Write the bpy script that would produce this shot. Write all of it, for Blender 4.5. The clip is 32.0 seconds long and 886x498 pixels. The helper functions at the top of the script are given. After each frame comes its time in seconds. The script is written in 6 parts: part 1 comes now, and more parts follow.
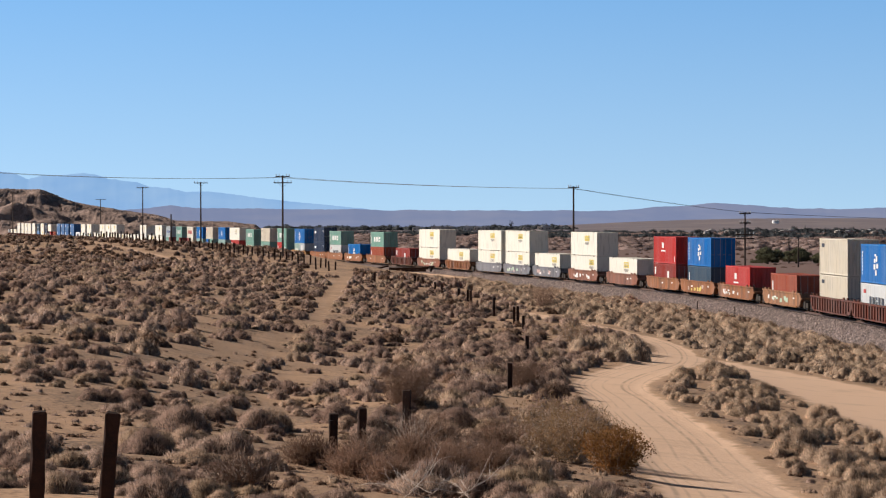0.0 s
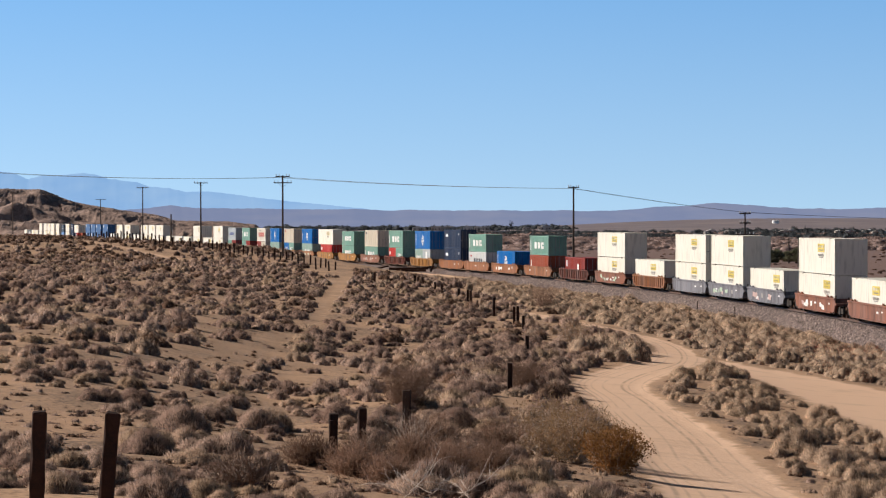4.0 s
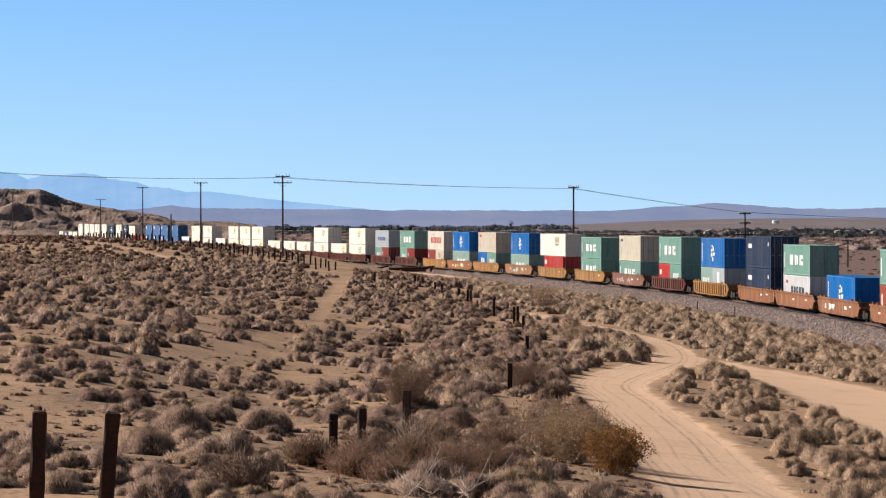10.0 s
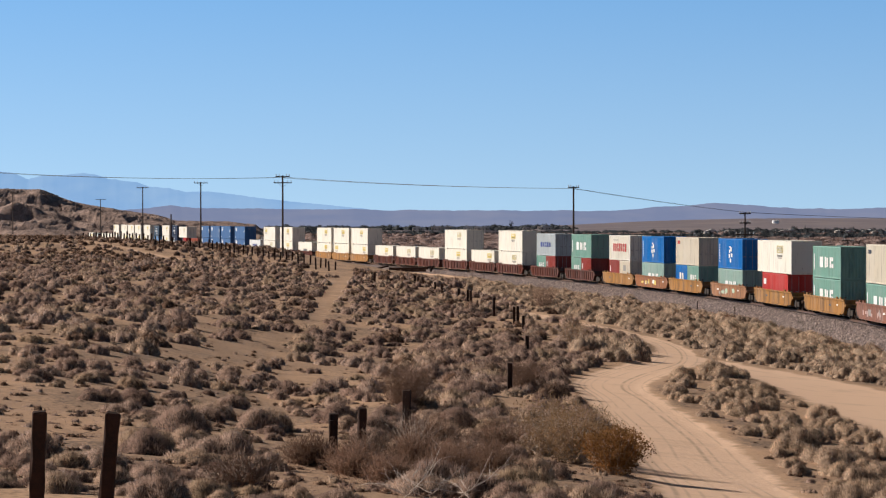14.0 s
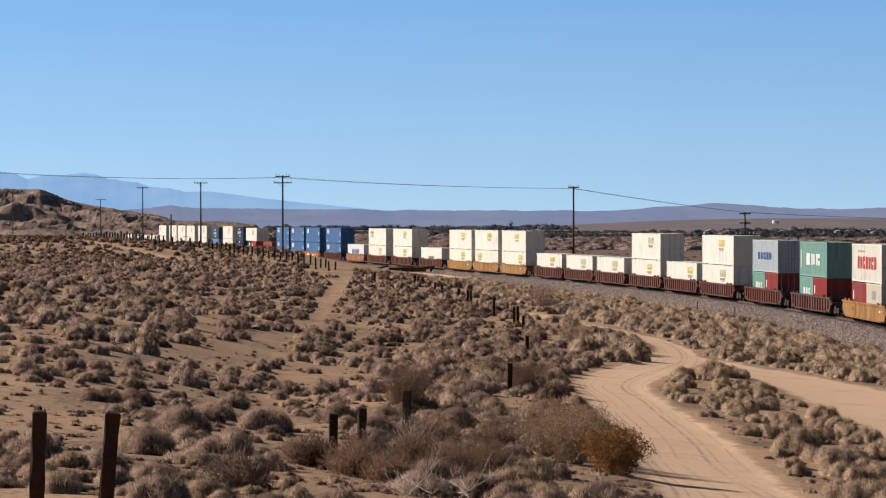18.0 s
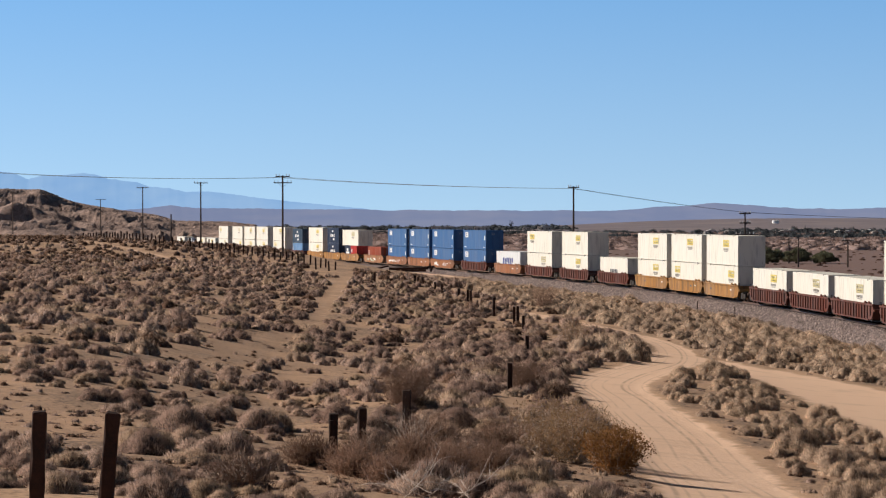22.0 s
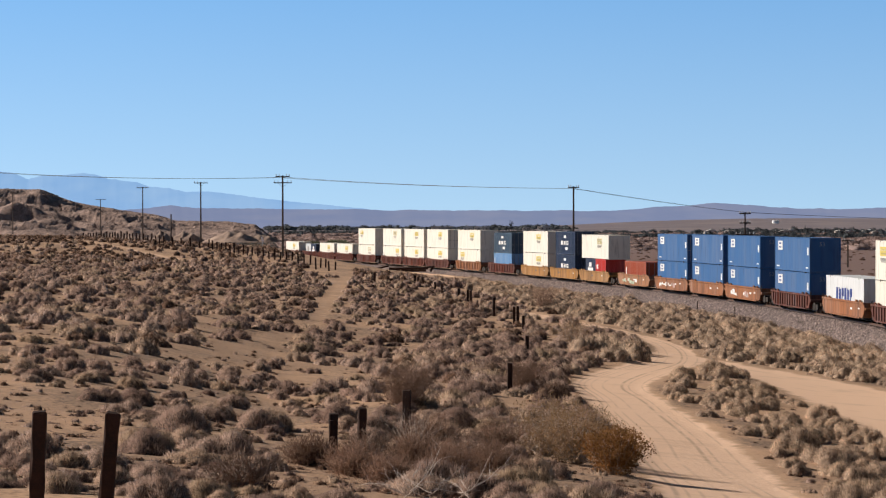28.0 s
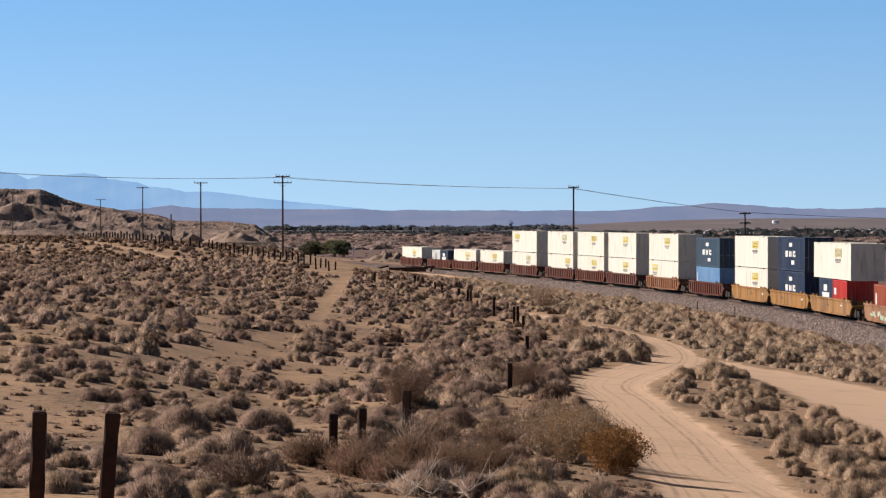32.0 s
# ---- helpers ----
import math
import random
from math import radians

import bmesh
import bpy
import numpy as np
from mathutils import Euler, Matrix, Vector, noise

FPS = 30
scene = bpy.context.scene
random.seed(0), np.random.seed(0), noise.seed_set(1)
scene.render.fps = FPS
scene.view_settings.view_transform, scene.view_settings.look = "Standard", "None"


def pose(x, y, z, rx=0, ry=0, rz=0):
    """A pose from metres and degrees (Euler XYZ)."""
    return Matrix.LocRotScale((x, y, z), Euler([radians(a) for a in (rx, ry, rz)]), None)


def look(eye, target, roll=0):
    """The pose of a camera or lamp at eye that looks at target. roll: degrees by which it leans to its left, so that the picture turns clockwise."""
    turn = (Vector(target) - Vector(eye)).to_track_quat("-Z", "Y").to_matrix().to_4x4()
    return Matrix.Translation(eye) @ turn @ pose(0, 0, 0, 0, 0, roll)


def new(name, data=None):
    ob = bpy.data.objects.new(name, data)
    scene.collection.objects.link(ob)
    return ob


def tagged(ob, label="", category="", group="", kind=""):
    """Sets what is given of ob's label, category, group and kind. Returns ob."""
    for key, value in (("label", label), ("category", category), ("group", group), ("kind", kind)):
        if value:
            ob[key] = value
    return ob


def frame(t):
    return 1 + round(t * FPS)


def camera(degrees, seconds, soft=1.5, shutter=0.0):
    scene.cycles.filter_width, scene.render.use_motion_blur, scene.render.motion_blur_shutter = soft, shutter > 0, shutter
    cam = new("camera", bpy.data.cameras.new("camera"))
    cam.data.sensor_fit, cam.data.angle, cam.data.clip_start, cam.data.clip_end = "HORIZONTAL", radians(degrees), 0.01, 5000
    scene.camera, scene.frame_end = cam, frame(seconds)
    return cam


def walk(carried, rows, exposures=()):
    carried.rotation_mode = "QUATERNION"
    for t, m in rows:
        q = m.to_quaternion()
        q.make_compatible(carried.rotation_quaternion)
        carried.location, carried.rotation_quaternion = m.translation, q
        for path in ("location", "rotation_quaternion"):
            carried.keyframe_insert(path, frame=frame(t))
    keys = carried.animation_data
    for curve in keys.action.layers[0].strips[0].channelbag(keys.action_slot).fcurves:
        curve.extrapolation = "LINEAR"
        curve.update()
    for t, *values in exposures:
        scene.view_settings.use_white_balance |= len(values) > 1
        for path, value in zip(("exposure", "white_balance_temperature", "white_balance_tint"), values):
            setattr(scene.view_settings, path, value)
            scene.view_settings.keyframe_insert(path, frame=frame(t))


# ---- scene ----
EYE = (0.0, 0.0, 7.65)
cam = camera(17.1, 32.0, soft=1.15)
aim = (0.0, 100.0, 7.65 - 0.988)
walk(cam, [(0.0, look(EYE, aim)), (32.0, look(EYE, aim))], exposures=[(0.0, 0.12), (7.4, 0.12), (9.2, 0.28), (11.0, 0.27), (12.4, 0.14), (13.6, 0.06), (25.0, 0.06), (28.0, 0.12), (32.0, 0.12)])

# ---- light ----
SUN_AZ, SUN_EL = radians(-80), radians(29)
world = bpy.data.worlds.new("desert_sky")
scene.world = world
world.use_nodes = True
wn = world.node_tree.nodes
sky = wn.new("ShaderNodeTexSky")
sky.sky_type = "NISHITA"
sky.sun_disc = False
sky.sun_elevation, sky.sun_rotation = SUN_EL, SUN_AZ
sky.altitude, sky.air_density, sky.dust_density, sky.ozone_density = 900, 1.0, 0.0, 3.5
wn["Background"].inputs["Strength"].default_value = 0.1
# clear dry air: the deep blue reaches further down towards the horizon
place, shift = wn.new("ShaderNodeTexCoord"), wn.new("ShaderNodeVectorMath")
shift.operation = "ADD"
shift.inputs[1].default_value = (0.0, 0.0, 0.2)
world.node_tree.links.new(place.outputs["Generated"], shift.inputs[0])
world.node_tree.links.new(shift.outputs[0], sky.inputs["Vector"])
# and the air brightens and pales all round towards the horizon
part_z, ramp, grow, lit = wn.new("ShaderNodeSeparateXYZ"), wn.new("ShaderNodeValToRGB"), wn.new("ShaderNodeVectorMath"), wn.new("ShaderNodeVectorMath")
world.node_tree.links.new(place.outputs["Generated"], part_z.inputs[0])
world.node_tree.links.new(part_z.outputs["Z"], ramp.inputs["Fac"])
ramp.color_ramp.elements[0].position, ramp.color_ramp.elements[0].color = 0.0, (0.80, 0.69, 0.555, 1)
ramp.color_ramp.elements[1].position, ramp.color_ramp.elements[1].color = 0.40, (0.036, 0.036, 0.036, 1)
mid_air = ramp.color_ramp.elements.new(0.08)
mid_air.color = (0.49, 0.59, 0.592, 1)
high_air = ramp.color_ramp.elements.new(0.2)
high_air.color = (0.08, 0.095, 0.104, 1)
grow.operation, lit.operation = "SCALE", "MULTIPLY"
grow.inputs["Scale"].default_value = 3.0
world.node_tree.links.new(ramp.outputs["Color"], grow.inputs[0])
world.node_tree.links.new(sky.outputs[0], lit.inputs[0])
world.node_tree.links.new(grow.outputs[0], lit.inputs[1])
world.node_tree.links.new(lit.outputs[0], wn["Background"].inputs["Color"])
sun = new("sun", bpy.data.lights.new("sun", "SUN"))
sun.data.energy, sun.data.angle, sun.data.color = 5.0, radians(0.55), (1.0, 0.895, 0.80)
sun_dir = Vector((math.sin(SUN_AZ) * math.cos(SUN_EL), math.cos(SUN_AZ) * math.cos(SUN_EL), math.sin(SUN_EL)))
sun.matrix_world = look(tuple(sun_dir * 300), (0, 0, 0))

# ---- plan ----
# the railway: heading (degrees) against arc length (m); zero heading runs towards -y
SPEED = 30.8
HEADING = ((-1700, 12.9), (-986, 12.89), (-678, 12.1), (-431, 12.39), (-246, 12.11), (-92, 12.18), (62, 11.74), (185, 7.33), (308, 1.21), (390, -0.8), (1500, -0.8))
RAIL_ARC = np.arange(-1700, 1501, 2.0)
_h = np.radians(np.interp(RAIL_ARC, [a for a, b in HEADING], [b for a, b in HEADING]))
_k = np.ones(25) / 25
_h = np.convolve(np.pad(_h, 12, mode="edge"), _k, mode="valid")
RAIL_HEAD = _h
_x = np.concatenate([[0], np.cumsum((np.sin(_h[1:]) + np.sin(_h[:-1])))])
_y = np.concatenate([[0], np.cumsum(-(np.cos(_h[1:]) + np.cos(_h[:-1])))])
_i = int(np.argmin(np.abs(RAIL_ARC)))
RAIL_X = _x - _x[_i] - 10.28 + 1.3
RAIL_Y = _y - _y[_i] + 505.7


def rail_pose(arc, z=0.0):
    """Pose on the track's middle; local +y points the way the train runs, +x to its left-hand side seen from ahead."""
    x, y, h = (float(np.interp(arc, RAIL_ARC, v)) for v in (RAIL_X, RAIL_Y, RAIL_HEAD))
    return Matrix.Translation((x, y, z)) @ Matrix.Rotation(math.pi + h, 4, "Z")


def smooth(a, b, v):
    t = np.clip((v - a) / (b - a), 0, 1)
    return t * t * (3 - 2 * t)


def side(x, y):
    """Distance from the track's middle, positive on the camera's side."""
    return (np.interp(-y, -RAIL_Y, RAIL_X) - x) * 0.985


# rises of the desert floor: middle x, y, half-widths, height
RISES = ((0, 0, 45, 70, 6.6), (0, -8, 24, 30, 1.1), (-15, 90, 45, 60, 4.81), (-5, 170, 40, 70, 0.6), (-40, 230, 50, 80, 3.64), (-80, 470, 60, 110, 5.98),
         (-35, 430, 28, 80, 1.3), (-60, 620, 35, 120, 2.5), (-12, 330, 22, 60, 1.9), (10, 80, 25, 60, -3.0), (-90, 820, 60, 120, 4.3))


def lumps(x, y, size, seed):
    """Smooth pseudo-random relief between -1 and 1 made of a few crossing waves."""
    rng = np.random.RandomState(seed)
    v = 0 * x
    for _ in range(7):
        a, f, p = rng.uniform(0, 6.28), rng.uniform(0.6, 1.5) / size * 6.28, rng.uniform(0, 6.28)
        v = v + np.sin((x * math.cos(a) + y * math.sin(a)) * f + p + 0.8 * np.sin((x * math.sin(a) - y * math.cos(a)) * f * 0.7 + p * 2))
    return v / 4


def ground_z(x, y, fine=True):
    x, y = np.asarray(x, float), np.asarray(y, float)
    s = side(x, y)
    rise = sum(h * np.exp(-((x - cx) / rx) ** 2 - ((y - cy) / ry) ** 2) for cx, cy, rx, ry, h in RISES)
    z = -1.75 + rise * smooth(3, 24, s)
    # the sandy bench that fills the land west of the fence line
    b = -x / np.maximum(y, 1.0)
    bench = 0.75 + 2.5 * smooth(0.0, 0.15, b) + 0.0012 * (y - 200)
    z = z + (bench - z) * smooth(58, 112, y) * (1 - smooth(330, 440, y)) * smooth(0.005, 0.07, b)
    z = z + (0.5 + 0.7 * smooth(370, 440, y)) * smooth(0, 4, s) * (1 - smooth(8, 40, s)) * (1 - smooth(600, 800, y))
    z = z - 0.9 * smooth(8, 60, -s) - 1.2 * smooth(900, 2200, y)
    z = z + smooth(2650, 4400, y) * (1.5 + 14 * smooth(0, 420, x))
    if fine:
        z = z + 0.06 * lumps(x, y, 9, 3) * smooth(3, 9, np.abs(s)) + 0.035 * lumps(x, y, 2.3, 5) * smooth(5, 9, s)
    return z
# ---- end of plan ----


# ---- materials ----
def material(name, colour, vary=0.25, size=1.0, rough=0.8, bump=0.15, metal=0.0, second=None, coords="Object", fine=8.0, island=False, relief=0.0):
    """A paint, earth or plant surface: two scales of noise between the colour and a second one, with relief."""
    m = bpy.data.materials.new(name)
    m.use_nodes = True
    n, l = m.node_tree.nodes, m.node_tree.links
    b = n["Principled BSDF"]
    b.inputs["Roughness"].default_value, b.inputs["Metallic"].default_value = rough, metal
    tc = n.new("ShaderNodeTexCoord")
    big, small = n.new("ShaderNodeTexNoise"), n.new("ShaderNodeTexNoise")
    for t, s, d in ((big, 1 / size, 4), (small, fine / size, 6)):
        t.inputs["Scale"].default_value, t.inputs["Detail"].default_value = s, d
        l.new(tc.outputs[coords], t.inputs["Vector"])
    mix = n.new("ShaderNodeMix")
    mix.data_type = "RGBA"
    second = second or tuple(c * (1 - vary) for c in colour)
    mix.inputs["A"].default_value, mix.inputs["B"].default_value = (*colour, 1), (*second, 1)
    add = n.new("ShaderNodeMath")
    add.operation = "MULTIPLY_ADD"
    l.new(small.outputs["Fac"], add.inputs[0])
    add.inputs[1].default_value = 0.5
    l.new(big.outputs["Fac"], add.inputs[2])
    ramp = n.new("ShaderNodeMapRange")
    ramp.inputs["From Min"].default_value, ramp.inputs["From Max"].default_value = 0.5, 1.0
    l.new(add.outputs[0], ramp.inputs["Value"])
    l.new(ramp.outputs["Result"], mix.inputs["Factor"])
    out = mix.outputs["Result"]
    hue = n.new("ShaderNodeHueSaturation")
    if island:
        g = n.new("ShaderNodeNewGeometry")
        rnd = g.outputs["Random Per Island"]
    else:
        rnd = n.new("ShaderNodeObjectInfo").outputs["Random"]
    mr = n.new("ShaderNodeMapRange")
    mr.inputs["To Min"].default_value, mr.inputs["To Max"].default_value = 1 - vary * 0.6, 1 + vary * 0.6
    l.new(rnd, mr.inputs["Value"])
    l.new(mr.outputs["Result"], hue.inputs["Value"])
    l.new(out, hue.inputs["Color"])
    l.new(hue.outputs["Color"], b.inputs["Base Color"])
    if bump:
        bp = n.new("ShaderNodeBump")
        bp.inputs["Strength"].default_value, bp.inputs["Distance"].default_value = bump, relief or 0.02 * size
        l.new(small.outputs["Fac"], bp.inputs["Height"])
        l.new(bp.outputs["Normal"], b.inputs["Normal"])
    return m


def paint(name, colour, rust=0.3, rough=0.55, grime=False):
    """Weathered vehicle paint: fading in patches, vertical dirt streaks and rust freckles."""
    m = bpy.data.materials.new(name)
    m.use_nodes = True
    n, l = m.node_tree.nodes, m.node_tree.links
    b = n["Principled BSDF"]
    b.inputs["Roughness"].default_value, b.inputs["Specular IOR Level"].default_value = rough, 0.1
    tc, mp = n.new("ShaderNodeTexCoord"), n.new("ShaderNodeMapping")
    mp.inputs["Scale"].default_value = (1, 1, 0.16)
    l.new(tc.outputs["Object"], mp.inputs["Vector"])
    info = n.new("ShaderNodeObjectInfo")
    off = n.new("ShaderNodeVectorMath")
    off.operation = "MULTIPLY_ADD"
    off.inputs[1].default_value = (30, 30, 30)
    l.new(info.outputs["Random"], off.inputs[0])
    l.new(mp.outputs[0], off.inputs[2])
    streak, patch, freck = (n.new("ShaderNodeTexNoise") for _ in range(3))
    for t, s, d in ((streak, 3.0, 5), (patch, 0.5, 3), (freck, 9.0, 8)):
        t.inputs["Scale"].default_value, t.inputs["Detail"].default_value = s, d
        l.new(off.outputs[0], t.inputs["Vector"])

    def blend(fac, a, bcol, lo, hi):
        r, x = n.new("ShaderNodeMapRange"), n.new("ShaderNodeMix")
        r.inputs["From Min"].default_value, r.inputs["From Max"].default_value = lo, hi
        l.new(fac, r.inputs["Value"])
        x.data_type = "RGBA"
        l.new(r.outputs["Result"], x.inputs["Factor"])
        if isinstance(a, tuple):
            x.inputs["A"].default_value = (*a, 1)
        else:
            l.new(a, x.inputs["A"])
        x.inputs["B"].default_value = (*bcol, 1)
        return x.outputs["Result"]

    grey = sum(colour) / 3
    faded = tuple(c * 0.8 + grey * 0.2 + 0.03 for c in colour)
    c = blend(patch.outputs["Fac"], colour, faded, 0.4, 0.7)
    if grime:
        smear = n.new("ShaderNodeTexNoise")
        smear.inputs["Scale"].default_value, smear.inputs["Detail"].default_value, smear.inputs["Roughness"].default_value = 1.1, 7, 0.7
        l.new(off.outputs[0], smear.inputs["Vector"])
        c = blend(smear.outputs["Fac"], c, tuple(v * 0.35 + 0.035 for v in colour), 0.47, 0.62)
        pale = n.new("ShaderNodeTexNoise")
        pale.inputs["Scale"].default_value, pale.inputs["Detail"].default_value = 0.7, 6
        l.new(off.outputs[0], pale.inputs["Vector"])
        c = blend(pale.outputs["Fac"], c, tuple(v * 0.7 + 0.12 for v in colour), 0.56, 0.8)
    c = blend(streak.outputs["Fac"], c, tuple(v * 0.5 + 0.02 for v in colour), 0.52, 0.86)
    c = blend(freck.outputs["Fac"], c, (0.13, 0.05, 0.025), 0.74 - rust * 0.22, 0.86 - rust * 0.1)
    l.new(c, b.inputs["Base Color"])
    bp = n.new("ShaderNodeBump")
    bp.inputs["Strength"].default_value, bp.inputs["Distance"].default_value = 0.2, 0.01
    l.new(freck.outputs["Fac"], bp.inputs["Height"])
    l.new(bp.outputs["Normal"], b.inputs["Normal"])
    return m


def plant(name, colour, second, vary=0.4, size=1.0, through_light=0.4):
    """Thin dry leaves and twigs that let some light through."""
    m = material(name, colour, vary, size, 1.0, 0.0, second=second)
    return thin_leaf(m, through_light)


def thin_leaf(m, through_light):
    n, l = m.node_tree.nodes, m.node_tree.links
    src = n["Principled BSDF"].inputs["Base Color"].links[0].from_socket
    n["Principled BSDF"].inputs["Specular IOR Level"].default_value = 0.1
    tr, mix = n.new("ShaderNodeBsdfTranslucent"), n.new("ShaderNodeMixShader")
    mix.inputs[0].default_value = through_light
    l.new(src, tr.inputs["Color"])
    l.new(n["Principled BSDF"].outputs[0], mix.inputs[1])
    l.new(tr.outputs[0], mix.inputs[2])
    l.new(mix.outputs[0], n["Material Output"].inputs["Surface"])
    return m


def brush(name, tones, single, thin=True, dark=1.0, grain=0.35):
    """Desert brush whose shrubs differ from one another: a tone for each plant runs through the given colours; dark
    puts inner shade into them.
    """
    m = bpy.data.materials.new(name)
    m.use_nodes = True
    n, l = m.node_tree.nodes, m.node_tree.links
    b = n["Principled BSDF"]
    b.inputs["Roughness"].default_value, b.inputs["Specular IOR Level"].default_value = 1.0, 0.05
    if single:
        tone = n.new("ShaderNodeObjectInfo").outputs["Random"]
    else:
        at = n.new("ShaderNodeAttribute")
        at.attribute_name = "tone"
        tone = at.outputs["Fac"]
    ramp = n.new("ShaderNodeValToRGB")
    els = ramp.color_ramp.elements
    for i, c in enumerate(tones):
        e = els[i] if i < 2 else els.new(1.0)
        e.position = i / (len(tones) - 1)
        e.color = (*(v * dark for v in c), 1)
    l.new(tone, ramp.inputs["Fac"])
    tc, t, hue, mr = n.new("ShaderNodeTexCoord"), n.new("ShaderNodeTexNoise"), n.new("ShaderNodeHueSaturation"), n.new("ShaderNodeMapRange")
    t.inputs["Scale"].default_value, t.inputs["Detail"].default_value = 5.0 if single else 2.5, 4
    l.new(tc.outputs["Object"], t.inputs["Vector"])
    mr.inputs["From Min"].default_value, mr.inputs["From Max"].default_value = 0.3, 0.7
    mr.inputs["To Min"].default_value, mr.inputs["To Max"].default_value = 1 - grain, 1 + grain
    l.new(t.outputs["Fac"], mr.inputs["Value"])
    l.new(mr.outputs["Result"], hue.inputs["Value"])
    l.new(ramp.outputs["Color"], hue.inputs["Color"])
    l.new(hue.outputs["Color"], b.inputs["Base Color"])
    return thin_leaf(m, 0.5) if thin else m


def ground_material():
    m = material("desert_earth", (0.52, 0.325, 0.198), 0.25, 7, 0.95, 0.3, second=(0.37, 0.235, 0.145), fine=30)
    n, l = m.node_tree.nodes, m.node_tree.links
    b = n["Principled BSDF"]
    src = b.inputs["Base Color"].links[0].from_socket
    tc = n.new("ShaderNodeTexCoord")

    def layer(attr, colour, prev, scale, lo=0.35, hi=0.65):
        a, t, x, mul, r = n.new("ShaderNodeAttribute"), n.new("ShaderNodeTexNoise"), n.new("ShaderNodeMix"), n.new("ShaderNodeMath"), n.new("ShaderNodeMapRange")
        a.attribute_name = attr
        t.inputs["Scale"].default_value, t.inputs["Detail"].default_value = scale, 6
        l.new(tc.outputs["Object"], t.inputs["Vector"])
        mul.operation = "ADD"
        l.new(a.outputs["Fac"], mul.inputs[0])
        l.new(t.outputs["Fac"], mul.inputs[1])
        r.inputs["From Min"].default_value, r.inputs["From Max"].default_value = 0.5 + lo, 0.5 + hi
        l.new(mul.outputs[0], r.inputs["Value"])
        x.data_type = "RGBA"
        x.inputs["B"].default_value = (*colour, 1)
        l.new(prev, x.inputs["A"])
        l.new(r.outputs["Result"], x.inputs["Factor"])
        return x.outputs["Result"]

    c = layer("litter", (0.30, 0.195, 0.125), src, 0.9, 0.36, 0.78)
    c = layer("litter", (0.19, 0.125, 0.08), c, 7.0, 0.45, 0.62)
    c = layer("road", (0.80, 0.545, 0.375), c, 0.7)
    c = layer("road", (0.60, 0.395, 0.262), c, 0.45, 1.05, 1.35)
    across, wob, shift, bands, ruts, keep, x = (n.new(k) for k in ("ShaderNodeAttribute", "ShaderNodeTexNoise", "ShaderNodeMath", "ShaderNodeMapRange", "ShaderNodeValToRGB", "ShaderNodeMath", "ShaderNodeMix"))
    across.attribute_name = "across"
    wob.inputs["Scale"].default_value, wob.inputs["Detail"].default_value = 0.035, 0
    l.new(tc.outputs["Object"], wob.inputs["Vector"])
    shift.operation = "MULTIPLY_ADD"
    shift.inputs[1].default_value = 1.6
    l.new(wob.outputs["Fac"], shift.inputs[0])
    l.new(across.outputs["Fac"], shift.inputs[2])
    bands.inputs["From Min"].default_value, bands.inputs["From Max"].default_value = -1.7, 3.3
    l.new(shift.outputs[0], bands.inputs["Value"])
    stops = [(0.0, 0.0)]
    for at, wide, deep in ((0.22, 0.011, 0.42), (0.27, 0.007, 0.3), (0.33, 0.008, 0.25), (0.43, 0.009, 0.25), (0.60, 0.012, 0.45), (0.66, 0.007, 0.3), (0.78, 0.008, 0.3)):
        stops += [(at - wide * 1.6, 0.0), (at - wide * 0.4, deep), (at + wide * 0.4, deep), (at + wide * 1.6, 0.0)]
    while len(ruts.color_ramp.elements) > 1:
        ruts.color_ramp.elements.remove(ruts.color_ramp.elements[0])
    ruts.color_ramp.elements[0].position, ruts.color_ramp.elements[0].color = 0.0, (0, 0, 0, 1)
    for at, v in stops[1:]:
        e = ruts.color_ramp.elements.new(at)
        e.color = (v, v, v, 1)
    l.new(bands.outputs["Result"], ruts.inputs["Fac"])
    a2 = n.new("ShaderNodeAttribute")
    a2.attribute_name = "drive"
    keep.operation = "MULTIPLY"
    l.new(ruts.outputs["Color"], keep.inputs[0])
    l.new(a2.outputs["Fac"], keep.inputs[1])
    gap, gapr, broken = n.new("ShaderNodeTexNoise"), n.new("ShaderNodeMapRange"), n.new("ShaderNodeMath")
    gap.inputs["Scale"].default_value, gap.inputs["Detail"].default_value = 0.22, 3
    l.new(tc.outputs["Object"], gap.inputs["Vector"])
    gapr.inputs["From Min"].default_value, gapr.inputs["From Max"].default_value = 0.34, 0.52
    l.new(gap.outputs["Fac"], gapr.inputs["Value"])
    broken.operation = "MULTIPLY"
    l.new(keep.outputs[0], broken.inputs[0])
    l.new(gapr.outputs["Result"], broken.inputs[1])
    x.data_type = "RGBA"
    x.inputs["B"].default_value = (0.22, 0.135, 0.08, 1)
    l.new(c, x.inputs["A"])
    l.new(broken.outputs[0], x.inputs["Factor"])
    c = x.outputs["Result"]
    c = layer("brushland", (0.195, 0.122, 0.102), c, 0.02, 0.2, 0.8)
    # far plain: distance haze is mixed into these mauve-grey tones
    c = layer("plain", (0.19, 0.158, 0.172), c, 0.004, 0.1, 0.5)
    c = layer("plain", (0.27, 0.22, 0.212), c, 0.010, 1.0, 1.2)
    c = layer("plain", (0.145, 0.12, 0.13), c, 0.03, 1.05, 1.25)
    l.new(c, b.inputs["Base Color"])
    return m


